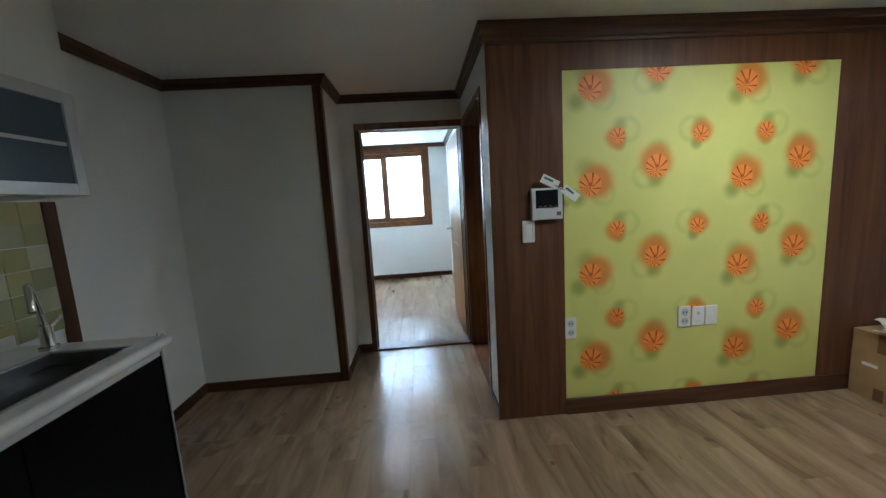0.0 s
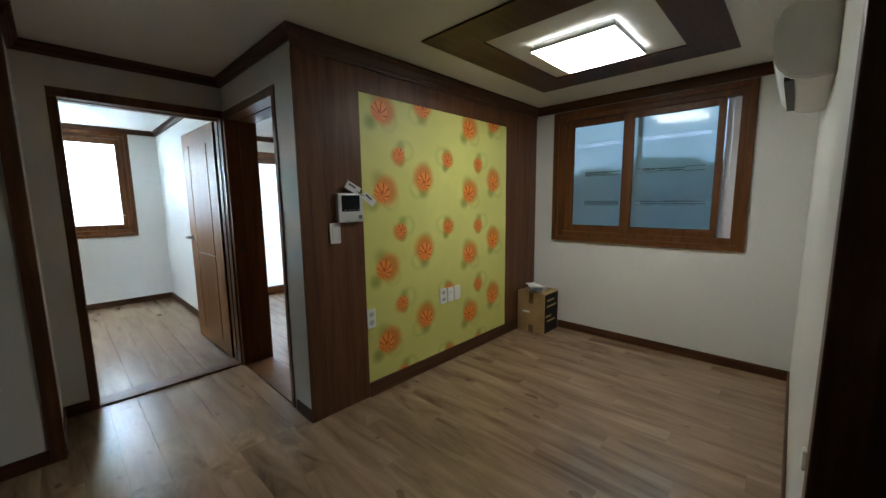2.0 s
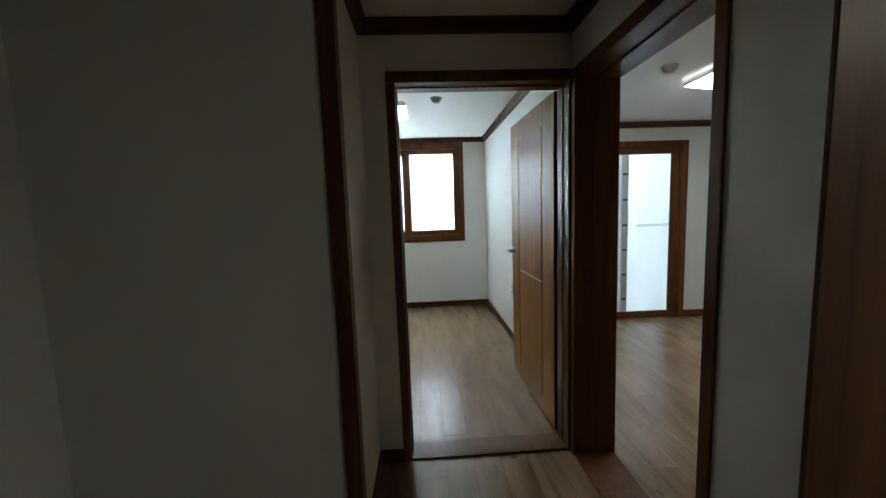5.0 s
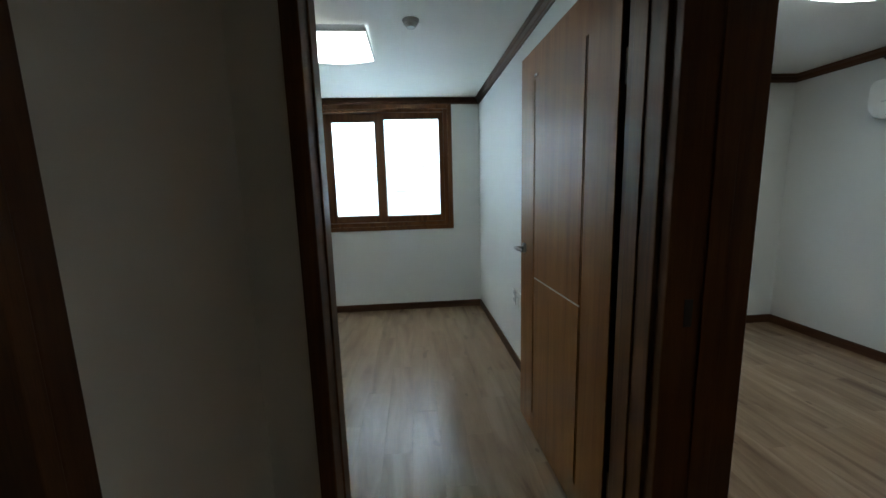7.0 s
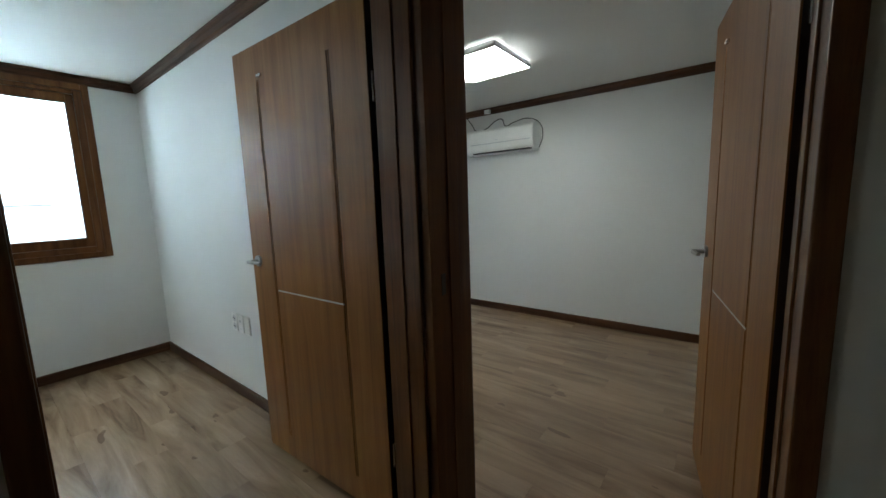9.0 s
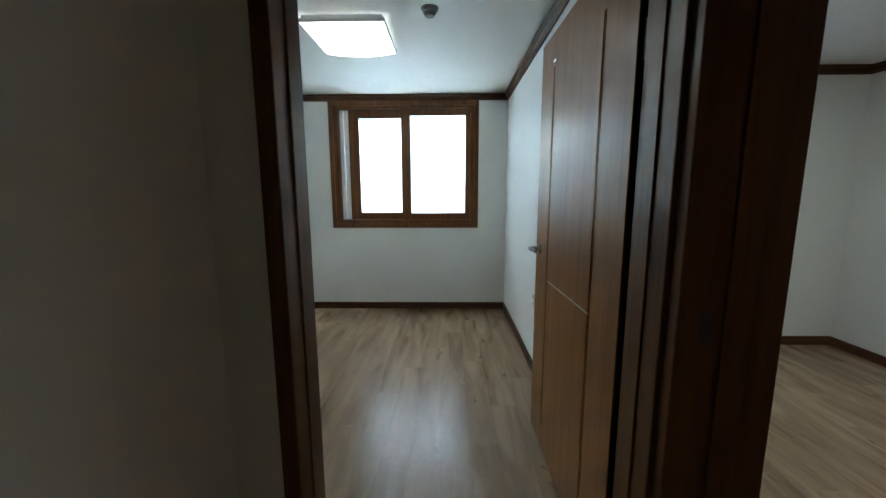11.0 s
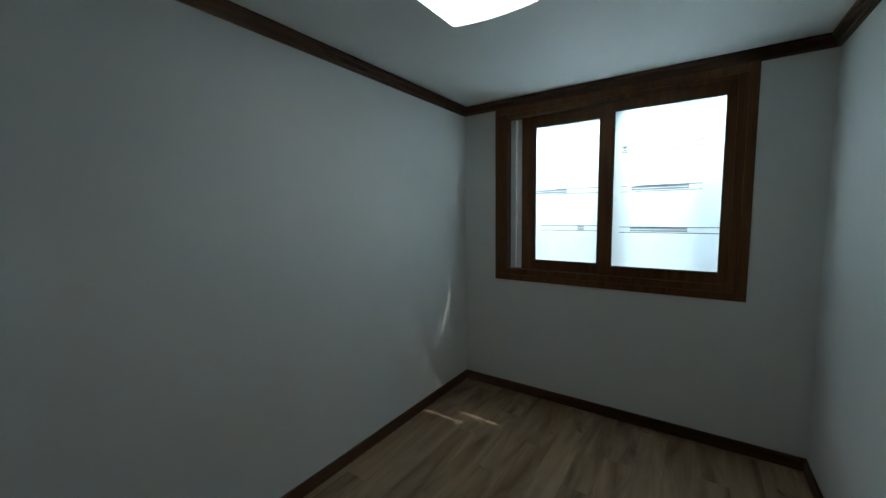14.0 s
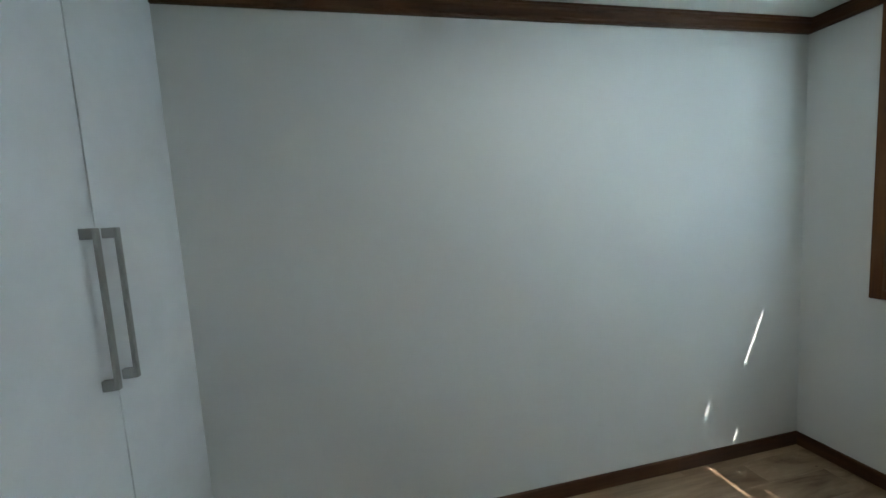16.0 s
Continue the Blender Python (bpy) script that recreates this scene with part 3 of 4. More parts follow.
def sash(win, x0, x1, z0, z1, y, rails, material, frame_mat, lines, latch=0, gap=0.009, dim_bars=()):
    """A sliding sash; rails: left, right, bottom, top widths."""
    l, r, b, t = rails
    s = part("sash", boxes((x0, x0 + l, y, y + 0.035, z0, z1), (x1 - r, x1, y, y + 0.035, z0, z1), (x0 + l, x1 - r, y, y + 0.035, z0, z0 + b), (x0 + l, x1 - r, y, y + 0.035, z1 - t, z1),
                          bevel=0.003), frame_mat, win)
    p = pane(s, x1 - r - x0 - l, z1 - t - z0 - b, y + 0.016, material, lines, gap)
    p.matrix_basis = pose(x0 + l, 0, z0 + b)
    # dark bars imitate clear lines through which the dim outside shows
    for zr, xa, xb in dim_bars:
        for zo in (-0.018, 0.018):
            bar = part("etched_line", boxes((xa, xb, y + 0.0135, y + 0.0155, zr + zo - 0.0022, zr + zo + 0.0022)), INK, s, "thin dark bar standing in for the dim view through a clear line")
            bar.matrix_basis = pose(x0 + l, 0, z0 + b)
    # glazing bead
    xi, xj, zi, zj = x0 + l, x1 - r, z0 + b, z1 - t
    part("glazing_bead", boxes((xi, xi + 0.006, y + 0.004, y + 0.014, zi, zj), (xj - 0.006, xj, y + 0.004, y + 0.014, zi, zj), (xi + 0.006, xj - 0.006, y + 0.004, y + 0.014, zi, zi + 0.006),
                               (xi + 0.006, xj - 0.006, y + 0.004, y + 0.014, zj - 0.006, zj)), GROOVE, s, "dark glazing gasket")
    if latch:
        part("latch", boxes((latch - 0.010, latch + 0.010, y - 0.014, y, (z0 + z1) / 2 - 0.028, (z0 + z1) / 2 + 0.028), bevel=0.004), GROOVE, s, "small dark sash latch")
    return s


def casing(win, x0, x1, z0, z1, width, y0, y1, material, name="casing"):
    part(name, boxes((x0, x0 + width, y0, y1, z0, z1), (x1 - width, x1, y0, y1, z0, z1), (x0 + width, x1 - width, y0, y1, z0, z0 + width), (x0 + width, x1 - width, y0, y1, z1 - width, z1),
                     bevel=0.004), material, win)


# small room window: local x from the left, y outwards
win1 = tagged(new("window_1"), "brown wood-look sliding window with frosted panes, pushed slightly open", "window", kind="structure")
win1.matrix_basis = pose(0, R1F, 0)
casing(win1, -1.170, 0.420, 0.917, 2.249, 0.045, -0.014, 0.004, FRAME)
casing(win1, -1.128, 0.380, 0.955, 2.225, 0.05, 0.004, 0.12, FRAME, "window_frame")
sash(win1, -0.977, -0.325, 1.006, 2.174, 0.062, (0.106, 0.080, 0.070, 0.079), GLASS, FRAME, [(0.255, 0.32, 0.365), (0.525, 0.01, 0.24)], -0.35, 0.011, [(0.255, 0.05, 0.455), (0.525, 0.16, 0.455)])
sash(win1, -0.405, 0.345, 1.006, 2.174, 0.022, (0.091, 0.058, 0.064, 0.060), GLASS, FRAME, [(0.255, 0.115, 0.435), (0.525, 0.115, 0.435), (0.785, 0.03, 0.08)], 0, 0.011, [(0.255, 0.05, 0.50), (0.255, 0.50, 0.595), (0.525, 0.05, 0.09), (0.525, 0.14, 0.50), (0.785, 0.05, 0.09), (0.785, 0.13, 0.16), (0.785, 0.25, 0.29), (0.785, 0.35, 0.39), (0.785, 0.46, 0.50)])
casing(win1, -1.126, 0.378, 0.957, 2.223, 0.03, 0.122, 0.148, PVC, "outer_frame")
for a, b, y in ((-1.077, -1.031, 0.076), (-1.028, -0.981, 0.088), (-0.312, -0.267, 0.1)):
    part("outer_stile", boxes((a, b, y, y + 0.02, 1.006, 2.174), bevel=0.004), PVC, win1, "white outer sash stile")

# living room window on the wall XW: local x runs along -y, local y outwards
win2 = tagged(new("window_2"), "brown wood-look sliding window with frosted panes tinted blue-grey for shade", "window", kind="structure")
win2.matrix_basis = pose(XW, 0, 0, 0, 0, -90)
casing(win2, -1.988, -0.425, 0.921, 2.176, 0.045, -0.024, 0.004, FRAME)
casing(win2, -1.945, -0.468, 0.965, 2.14, 0.05, 0.004, 0.12, FRAME, "window_frame")
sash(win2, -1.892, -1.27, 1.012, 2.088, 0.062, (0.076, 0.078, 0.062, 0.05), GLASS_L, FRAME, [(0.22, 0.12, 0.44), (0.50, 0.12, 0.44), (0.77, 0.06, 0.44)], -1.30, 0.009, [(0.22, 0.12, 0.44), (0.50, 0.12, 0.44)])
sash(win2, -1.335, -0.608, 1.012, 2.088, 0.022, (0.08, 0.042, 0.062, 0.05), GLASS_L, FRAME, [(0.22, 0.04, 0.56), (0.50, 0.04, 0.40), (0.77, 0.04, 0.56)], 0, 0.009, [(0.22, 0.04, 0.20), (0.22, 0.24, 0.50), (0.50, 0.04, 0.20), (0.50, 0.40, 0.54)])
casing(win2, -1.943, -0.470, 0.967, 2.138, 0.03, 0.122, 0.148, PVC, "outer_frame")
for a, b, y in ((-0.566, -0.519, 0.076), (-0.606, -0.569, 0.088), (-1.245, -1.20, 0.1)):
    part("outer_stile", boxes((a, b, y, y + 0.02, 1.013, 2.089), bevel=0.004), PVC, win2, "white outer sash stile")

# balcony door of the large room
win3 = tagged(new("window_3"), "brown framed sliding balcony door with frosted panes", "window", kind="structure")
win3.matrix_basis = pose(0, R2F, 0)
part("casing", boxes((BD[0] - 0.04, BD[0] + 0.03, -0.014, 0.004, 0, 2.04), (BD[1] - 0.03, BD[1] + 0.04, -0.014, 0.004, 0, 2.04), (BD[0] + 0.03, BD[1] - 0.03, -0.014, 0.004, 1.98, 2.04), bevel=0.004), FRAME, win3)
casing(win3, BD[0], BD[1], 0.0, BD[3], 0.045, 0.004, 0.12, FRAME, "window_frame")
sash(win3, 1.20, 2.06, 0.03, 1.965, 0.062, (0.08, 0.08, 0.07, 0.07), GLASS, FRAME, [(0.6, 0.1, 0.6), (1.1, 0.1, 0.6)])
part("outer_stile", boxes((2.075, 2.115, 0.090, 0.118, 0.05, 1.95), bevel=0.004), PVC, win3, "white outer sash stile")
sash(win3, 1.98, 2.79, 0.03, 1.965, 0.022, (0.08, 0.085, 0.04, 0.06), GLASS, FRAME, [(1.02, 0.25, 0.64)], 2.02)
rail = part("stile_strip", boxes((2.130, 2.205, 0.030, 0.036, 0.072, 1.903), bevel=0.002), SILVER, win3, "grey strip beside the frosted pane")
for k in range(6):
    part("crossbar", boxes((2.138, 2.197, 0.027, 0.0295, 0.22 + k * 0.29, 0.245 + k * 0.29)), INK, rail)

# ---- outside ----
structure("ground", boxes((-400, 400, -400, 400, -3.4, -3.2)), GROUND, "grey street level far below the windows")


def neighbour(label, x0, x1, y0, y1, z1, material=CONC):
    b = thing("outside_block", label, "building", "neighbour buildings")
    part("wall", boxes((x0, x1, y0, y1, -3.2, z1)), material, b)
    part("roof", boxes((x0 - 0.1, x1 + 0.1, y0 - 0.1, y1 + 0.1, z1, z1 + 0.14)), material, b)
    return b


neighbour("low dark green rendered building close outside the living room window", 4.6, 9.0, -6.0, 4.6, 1.45, DARKWALL)
# Added block: shields the living room window from sun, backs its blurred view.
neighbour("tall grey block added to keep the sun off the living room panes", 11.0, 17.0, -12.0, 11.3, 19.0)
# Added, not known to stand there: gives the clear hairlines a dark backing.
neighbour("grey block added behind the rear windows to darken the clear lines of their panes", -9.0, 9.0, 10.2, 16.0, 4.2)


def shrub(x, y, z, r, seed):
    """A clipped shrub on the low roof: a short stem and a crown of many small leaves."""
    g = random.Random(seed)
    sh = thing("shrub", "dark green shrub on the low roof outside", "shrub", "roof shrubs", pose(x, y, z))
    bm = bmesh.new()
    rod(bm, (0, 0, 0), (0, 0, r * 0.6), 0.02, 8, 0.012)
    part("stem", bm, TRIM, sh)
    bm = bmesh.new()
    for k in range(700):
        v = Vector((g.gauss(0, 1), g.gauss(0, 1), g.gauss(0, 1))).normalized() * r * (0.55 + 0.45 * g.random())
        v.z = max(0.0, v.z * (0.7 + 0.3 * g.random()) + r * 0.25)
        v.y *= 1.35
        a = Vector((g.uniform(-1, 1), g.uniform(-1, 1), g.uniform(-1, 1))).normalized() * 0.045
        b = a.orthogonal().normalized() * 0.022
        bm.faces.new([bm.verts.new(v + o) for o in (a, b, -a, -b)])
    part("crown", bm, LEAF, sh)


rng = random.Random(11)
for k in range(9):
    shrub(4.85 + rng.uniform(0, 0.35), -0.1 + k * 0.31 + rng.uniform(-0.06, 0.06), 1.59, rng.uniform(0.13, 0.24), k)

# ---- lamps ----


def ceiling_lamp(cx, cy, z, sx, sy, lamp_mat, group, curved):
    lamp = thing("ceiling_lamp", "lit square white ceiling lamp with a slim silver rim", "lamp", group, pose(cx, cy, z))
    part("base", boxes((-sx * 0.475, sx * 0.475, -sy * 0.475, sy * 0.475, -0.024, 0), bevel=0.004), SILVER, lamp)
    for b in ((-sx / 2, sx / 2, -sy / 2, -sy / 2 + 0.008), (-sx / 2, sx / 2, sy / 2 - 0.008, sy / 2), (-sx / 2, -sx / 2 + 0.008, -sy / 2 + 0.008, sy / 2 - 0.008),
              (sx / 2 - 0.008, sx / 2, -sy / 2 + 0.008, sy / 2 - 0.008)):
        part("rim", boxes((*b, -0.045, -0.022), bevel=0.002), SILVER, lamp)
    bm = bmesh.new()
    bmesh.ops.create_grid(bm, x_segments=14, y_segments=14, size=0.5)
    for v in bm.verts:
        u, w = v.co.x * 2, v.co.y * 2
        v.co = Vector((v.co.x * (sx - 0.016), v.co.y * (sy - 0.016), -0.045 - curved * (1 - u * u)))
    g = bmesh.ops.extrude_face_region(bm, geom=bm.faces[:])
    for v in g["geom"]:
        if isinstance(v, bmesh.types.BMVert):
            v.co.z += 0.012
    smooth(part("diffuser", bm, lamp_mat, lamp, "glowing white diffuser"))
    return lamp


ceiling_lamp(2.005, 1.162, CL - 0.001, 0.545, 0.495, LAMP_L, "ceiling lamps", 0.004)
ceiling_lamp(-0.51, 5.10, C1 - 0.001, 0.50, 0.50, LAMP_1, "ceiling lamps", 0.02)
ceiling_lamp(2.078, 4.035, C2 - 0.001, 0.52, 0.50, LAMP_2, "ceiling lamps", 0.02)
structure("trim_ceiling_frame", boxes((1.233, 1.496, 0.495, 1.83, CL - 0.012, CL - 0.0005), (2.415, 2.68, 0.495, 1.83, CL - 0.012, CL - 0.0005),
          (1.496, 2.415, 0.495, 0.726, CL - 0.012, CL - 0.0005), (1.496, 2.415, 1.578, 1.83, CL - 0.012, CL - 0.0005), bevel=0.002), TRIM_X, "dark wooden frame set on the ceiling round the lamp")


def smoke_detector(x, y, z):
    d = thing("smoke_detector", "small round grey smoke detector on the ceiling", "detector", "smoke detectors", pose(x, y, z))
    bm = bmesh.new()
    rod(bm, (0, 0, -0.022), (0, 0, 0), 0.042, 28, 0.05)
    smooth(part("base", bm, DETECT, d))
    bm = bmesh.new()
    rod(bm, (0, 0, -0.042), (0, 0, -0.022), 0.026, 24, 0.036)
    smooth(part("sensor_head", bm, DETECT, d))


smoke_detector(0.003, 4.81, C1)
smoke_detector(1.52, 3.99, C2)


# ---- air conditioners ----
def air_conditioner(m, w, h, d, group):
    """Wall unit; local x along the wall, y out of the wall, z up from its foot."""
    ac = thing("air_conditioner", "white wall-mounted split air conditioner with a grey louvre slit", "air conditioner", group, m)
    prof = [(0, 0.02), (0.35, 0.0), (0.72, 0.06), (0.93, 0.22), (1.0, 0.42), (0.98, 0.80), (0.88, 0.94), (0.6, 1.0), (0, 1.0)]
    bm = bmesh.new()
    ra = [bm.verts.new((0, a * d, b * h)) for a, b in prof]
    rb = [bm.verts.new((w, a * d, b * h)) for a, b in prof]
    k = len(prof)
    for i in range(k):
        bm.faces.new((ra[i], ra[(i + 1) % k], rb[(i + 1) % k], rb[i]))
    bm.faces.new(ra)
    bm.faces.new(rb[::-1])
    bmesh.ops.bevel(bm, geom=bm.edges[:], offset=0.007, segments=2, affect='EDGES')
    smooth(part("housing", bm, WHITE, ac), 40)
    part("front_panel", boxes((0.012, w - 0.075, d * 0.985, d * 1.012, h * 0.45, h * 0.86), bevel=0.003), WHITE, ac)
    part("louvre", boxes((0.02, w - 0.08, d * 0.95, d * 1.008, h * 0.375, h * 0.405), bevel=0.002), SILVER, ac, "grey louvre strip")
    part("air_slot", boxes((0.03, w - 0.09, d * 0.62, d * 0.78, h * 0.035, h * 0.085)), HOLE, ac, "dark air outlet slot")
    part("badge", boxes((w * 0.46, w * 0.52, d * 1.0, d * 1.014, h * 0.50, h * 0.515)), SILVER, ac)
    return ac


air_conditioner(pose(R2R, 4.15, 1.745, 0, 0, 90), 0.80, 0.265, 0.185, "air conditioners")
air_conditioner(pose(1.62, YB, 1.765), 0.82, 0.29, 0.18, "air conditioners")
wire = thing("cable", "thin dark cable looped above the air conditioner", "cable", at=pose(0, 0.15, 0))
tube("strand", [(R2R - 0.03, 4.86, C2 - 0.06), (R2R - 0.012, 4.80, 2.10), (R2R - 0.05, 4.72, 2.02), (R2R - 0.06, 4.58, 2.03), (R2R - 0.02, 4.50, 2.10), (R2R - 0.02, 4.42, 2.11), (R2R - 0.03, 4.37, 2.03), (R2R - 0.04, 4.28, 2.05),
                (R2R - 0.02, 4.10, 2.07), (R2R - 0.012, 3.99, 2.0), (R2R - 0.012, 3.965, 1.88), (R2R - 0.02, 4.0, 1.77)], 0.005, CABLE, wire)
jb = thing("cable_box", "small white junction box on the ceiling trim", "box", at=pose(R2R - 0.06, 4.72, C2 - 0.045))
part("cover", boxes((-0.02, 0.02, -0.03, 0.03, -0.02, 0.02), bevel=0.004), WHITE, jb)


# ---- switches and sockets ----
def plate(name, label, m, w, h, kind):
    """Wall plate, local x across, y out of the wall, z up."""
    p = thing(name, label, name.replace("_", " "), "wall plates", m)
    part("plate", boxes((-w / 2, w / 2, 0, 0.009, -h / 2, h / 2), bevel=0.003), WHITE, p)
    if kind == "socket":
        for z in (-h * 0.22, h * 0.22):
            bm = bmesh.new()
            rod(bm, (0, 0.0085, z), (0, 0.0105, z), w * 0.30, 20)
            rose = smooth(part("outlet", bm, SILVER, p))
            bm = bmesh.new()
            for s in (-1, 1):
                rod(bm, (s * w * 0.12, 0.0095, z), (s * w * 0.12, 0.0115, z), w * 0.055, 10)
            part("pin_holes", bm, HOLE, rose)
    elif kind == "switch":
        part("rocker", boxes((-w * 0.30, w * 0.30, 0.008, 0.013, -h * 0.34, h * 0.34), bevel=0.003), WHITE, p)
        part("rocker_gap", boxes((-w * 0.34, -w * 0.30, 0.008, 0.0105, -h * 0.34, h * 0.34)), HOLE, p)
    elif kind == "aerial":
        bm = bmesh.new()
        rod(bm, (0, 0.008, h * 0.15), (0, 0.013, h * 0.15), w * 0.12, 14)
        part("aerial_jack", bm, SILVER, p)
        part("slot", boxes((-w * 0.22, w * 0.22, 0.0085, 0.0098, -h * 0.3, -h * 0.27)), SILVER, p)
    return p


BACK = 180
plate("light_switch", "white double light switch on the wood panel", pose(0.823, YF, 1.146, 0, 0, BACK), 0.070, 0.125, "switch")
plate("socket", "white double socket at the edge of the flowered wallpaper", pose(1.062, YF, 0.552, 0, 0, BACK), 0.068, 0.128, "socket")
plate("socket", "white double socket on the flowered wallpaper", pose(1.771, YF + 0.003, 0.567, 0, 0, BACK), 0.076, 0.128, "socket")
plate("aerial_socket", "white aerial socket on the flowered wallpaper", pose(1.857, YF + 0.003, 0.565, 0, 0, BACK), 0.076, 0.118, "aerial")
plate("blank_plate", "white blank cover plate on the flowered wallpaper", pose(1.941, YF + 0.003, 0.565, 0, 0, BACK), 0.076, 0.118, "blank")
plate("socket", "white double socket on the kitchen wall", pose(XL, 2.508, 0.565, 0, 0, -90), 0.07, 0.12, "socket")
for i, (nm, lb, kd) in enumerate((("blank_plate", "white blank plate in the small room", "blank"), ("aerial_socket", "white aerial socket in the small room", "aerial"), ("socket", "white double socket in the small room", "socket"))):
    plate(nm, lb, pose(R1R, 4.985 + i * 0.085, 0.525, 0, 0, 90), 0.074, 0.12, kd)
plate("blank_plate", "tiny white plate low on the wall", pose(0.86, YB, 0.70, 0, 0, 0), 0.03, 0.05, "blank")

ic = thing("intercom", "silver video intercom with a dark screen on the wood panel", "intercom", at=pose(0.926, YF, 1.298, 0, 0, BACK))
part("housing", boxes((-0.089, 0.089, 0, 0.032, -0.088, 0.088), bevel=0.006), SILVER, ic)
part("screen", boxes((-0.062, 0.066, 0.031, 0.034, -0.022, 0.078), bevel=0.002), SCREEN, ic, "dark glossy screen")
for k in range(4):
    part("button", boxes((-0.055 + k * 0.03, -0.04 + k * 0.03, 0.0335, 0.0345, -0.016, -0.010)), INK, ic)
part("speaker_grille", boxes((-0.078, -0.052, 0.0315, 0.033, -0.068, -0.046)), INK, ic)
tag = thing("paper_tag", "two white paper tags hung on the intercom", "tag", at=pose(0.0, 0, 0))
for (x, z, r) in ((0.942, 1.420, 28), (1.058, 1.350, 38)):
    bm = boxes((-0.052, 0.052, -0.001, 0.001, -0.024, 0.024))
    m = pose(x, YF - 0.036, z, 0, 0, 0) @ Matrix.Rotation(radians(r), 4, 'Y') @ Matrix.Rotation(radians(8), 4, 'X')
    sheet = part("sheet", bm, PAPER, tag)
    sheet.matrix_basis = m
    part("print_bar", boxes((-0.04, 0.015, -0.0018, -0.0012, 0.002, 0.014)), INK, sheet)
tube("string", [(0.96, YF - 0.034, 1.41), (0.99, YF - 0.037, 1.385), (1.03, YF - 0.035, 1.37)], 0.002, CABLE, tag)

# ---- cardboard box ----
bx = thing("cardboard_box", "brown taped cardboard box with black printed sides", "box", at=pose(2.87, 1.875, 0))
part("carton", boxes((0, 0.29, 0, 0.30, 0.001, 0.415), bevel=0.004), CARD, bx)
part("printed_side", boxes((0.012, 0.278, -0.0015, 0.0005, 0.01, 0.40)), BLACK, bx, "black printed side")
for k, (x0, x1, z) in enumerate(((0.05, 0.20, 0.33), (0.05, 0.24, 0.27), (0.03, 0.14, 0.17), (0.06, 0.22, 0.12))):
    part("print_bar", boxes((x0, x1, -0.0025, -0.001, z, z + 0.018)), CARD, bx)
part("tape", boxes((-0.0015, 0.0005, 0.12, 0.17, 0.30, 0.414)), TAPE, bx, "shiny brown tape")
part("tape", boxes((-0.0015, 0.0005, 0.12, 0.17, 0.002, 0.08)), TAPE, bx, "shiny brown tape")
part("tape", boxes((0.0, 0.29, 0.12, 0.17, 0.4145, 0.4165)), TAPE, bx, "shiny brown tape")
part("hand_label", boxes((-0.0015, 0.0005, 0.16, 0.24, 0.20, 0.22)), PAPER, bx)
pile = thing("papers", "crumpled loose papers lying on the cardboard box", "paper", at=pose(2.95, 1.99, 0.417))
rng = random.Random(4)
for k in range(4):
    bm = bmesh.new()
    bmesh.ops.create_grid(bm, x_segments=6, y_segments=5, size=0.5)
    for v in bm.verts:
        v.co = Vector((v.co.x * 0.19, v.co.y * 0.13, 0.004 + k * 0.008 + rng.random() * 0.012 + 0.06 * v.co.x ** 2))
    s = part("sheet", bm, PAPER, pile)
    s.matrix_basis = pose(0.03 * k - 0.02, 0.02 * k, 0, 0, 0, 25 * k)
    so = s.modifiers.new("thickness", 'SOLIDIFY')
    so.thickness = 0.001

# ---- kitchen ----
KF, KE = -0.892, 1.69
base = thing("kitchen_cabinet", "glossy black kitchen base cabinet with a silver grip rail", "cabinet")
part("carcass", boxes((XL + 0.001, KF - 0.045, -0.6, KE - 0.025, 0.10, 0.815)), BLACK, base)
for y0, y1 in ((-0.6, -0.032), (-0.028, 0.546), (0.55, 1.118), (1.122, KE - 0.028)):
    dr = part("door", boxes((KF - 0.044, KF - 0.022, y0, y1, 0.105, 0.775), bevel=0.002), BLACK, base)
part("grip_rail", boxes((KF - 0.046, KF - 0.018, -0.6, KE - 0.026, 0.782, 0.812), (KF - 0.03, KF - 0.012, -0.6, KE - 0.026, 0.800, 0.812), bevel=0.002), SILVER, base, "silver grip rail")
part("side_panel", boxes((XL + 0.001, KF - 0.02, KE - 0.024, KE - 0.008, 0.001, 0.815), bevel=0.001), BLACK, base)
part("edge_strip", boxes((KF - 0.0195, KF - 0.0155, KE - 0.019, KE - 0.013, 0.001, 0.815)), SILVER, base, "thin silver edge strip")
part("plinth", boxes((XL + 0.001, KF - 0.09, -0.6, KE - 0.026, 0.001, 0.099)), SILVER, base)
wt = thing("worktop", "white worktop with a rounded front edge", "worktop")
S = (-1.255, -0.955, 0.75, 1.575)
part("slab", boxes((XL + 0.001, S[0], -0.6, KE, 0.816, 0.86), (S[1], KF, -0.6, KE, 0.816, 0.86), (S[0], S[1], S[3], KE, 0.816, 0.86), (S[0], S[1], -0.6, S[2], 0.816, 0.86)), TOPW, wt)
bm = bmesh.new()
rod(bm, (KF, -0.6, 0.838), (KF, KE, 0.838), 0.0219, 20)
smooth(part("nosing", bm, TOPW, wt))
part("upstand", boxes((XL + 0.001, XL + 0.02, -0.6, KE, 0.8605, 0.91), bevel=0.004), TOPW, wt)
sink = thing("sink", "stainless steel sink let into the white worktop", "sink")
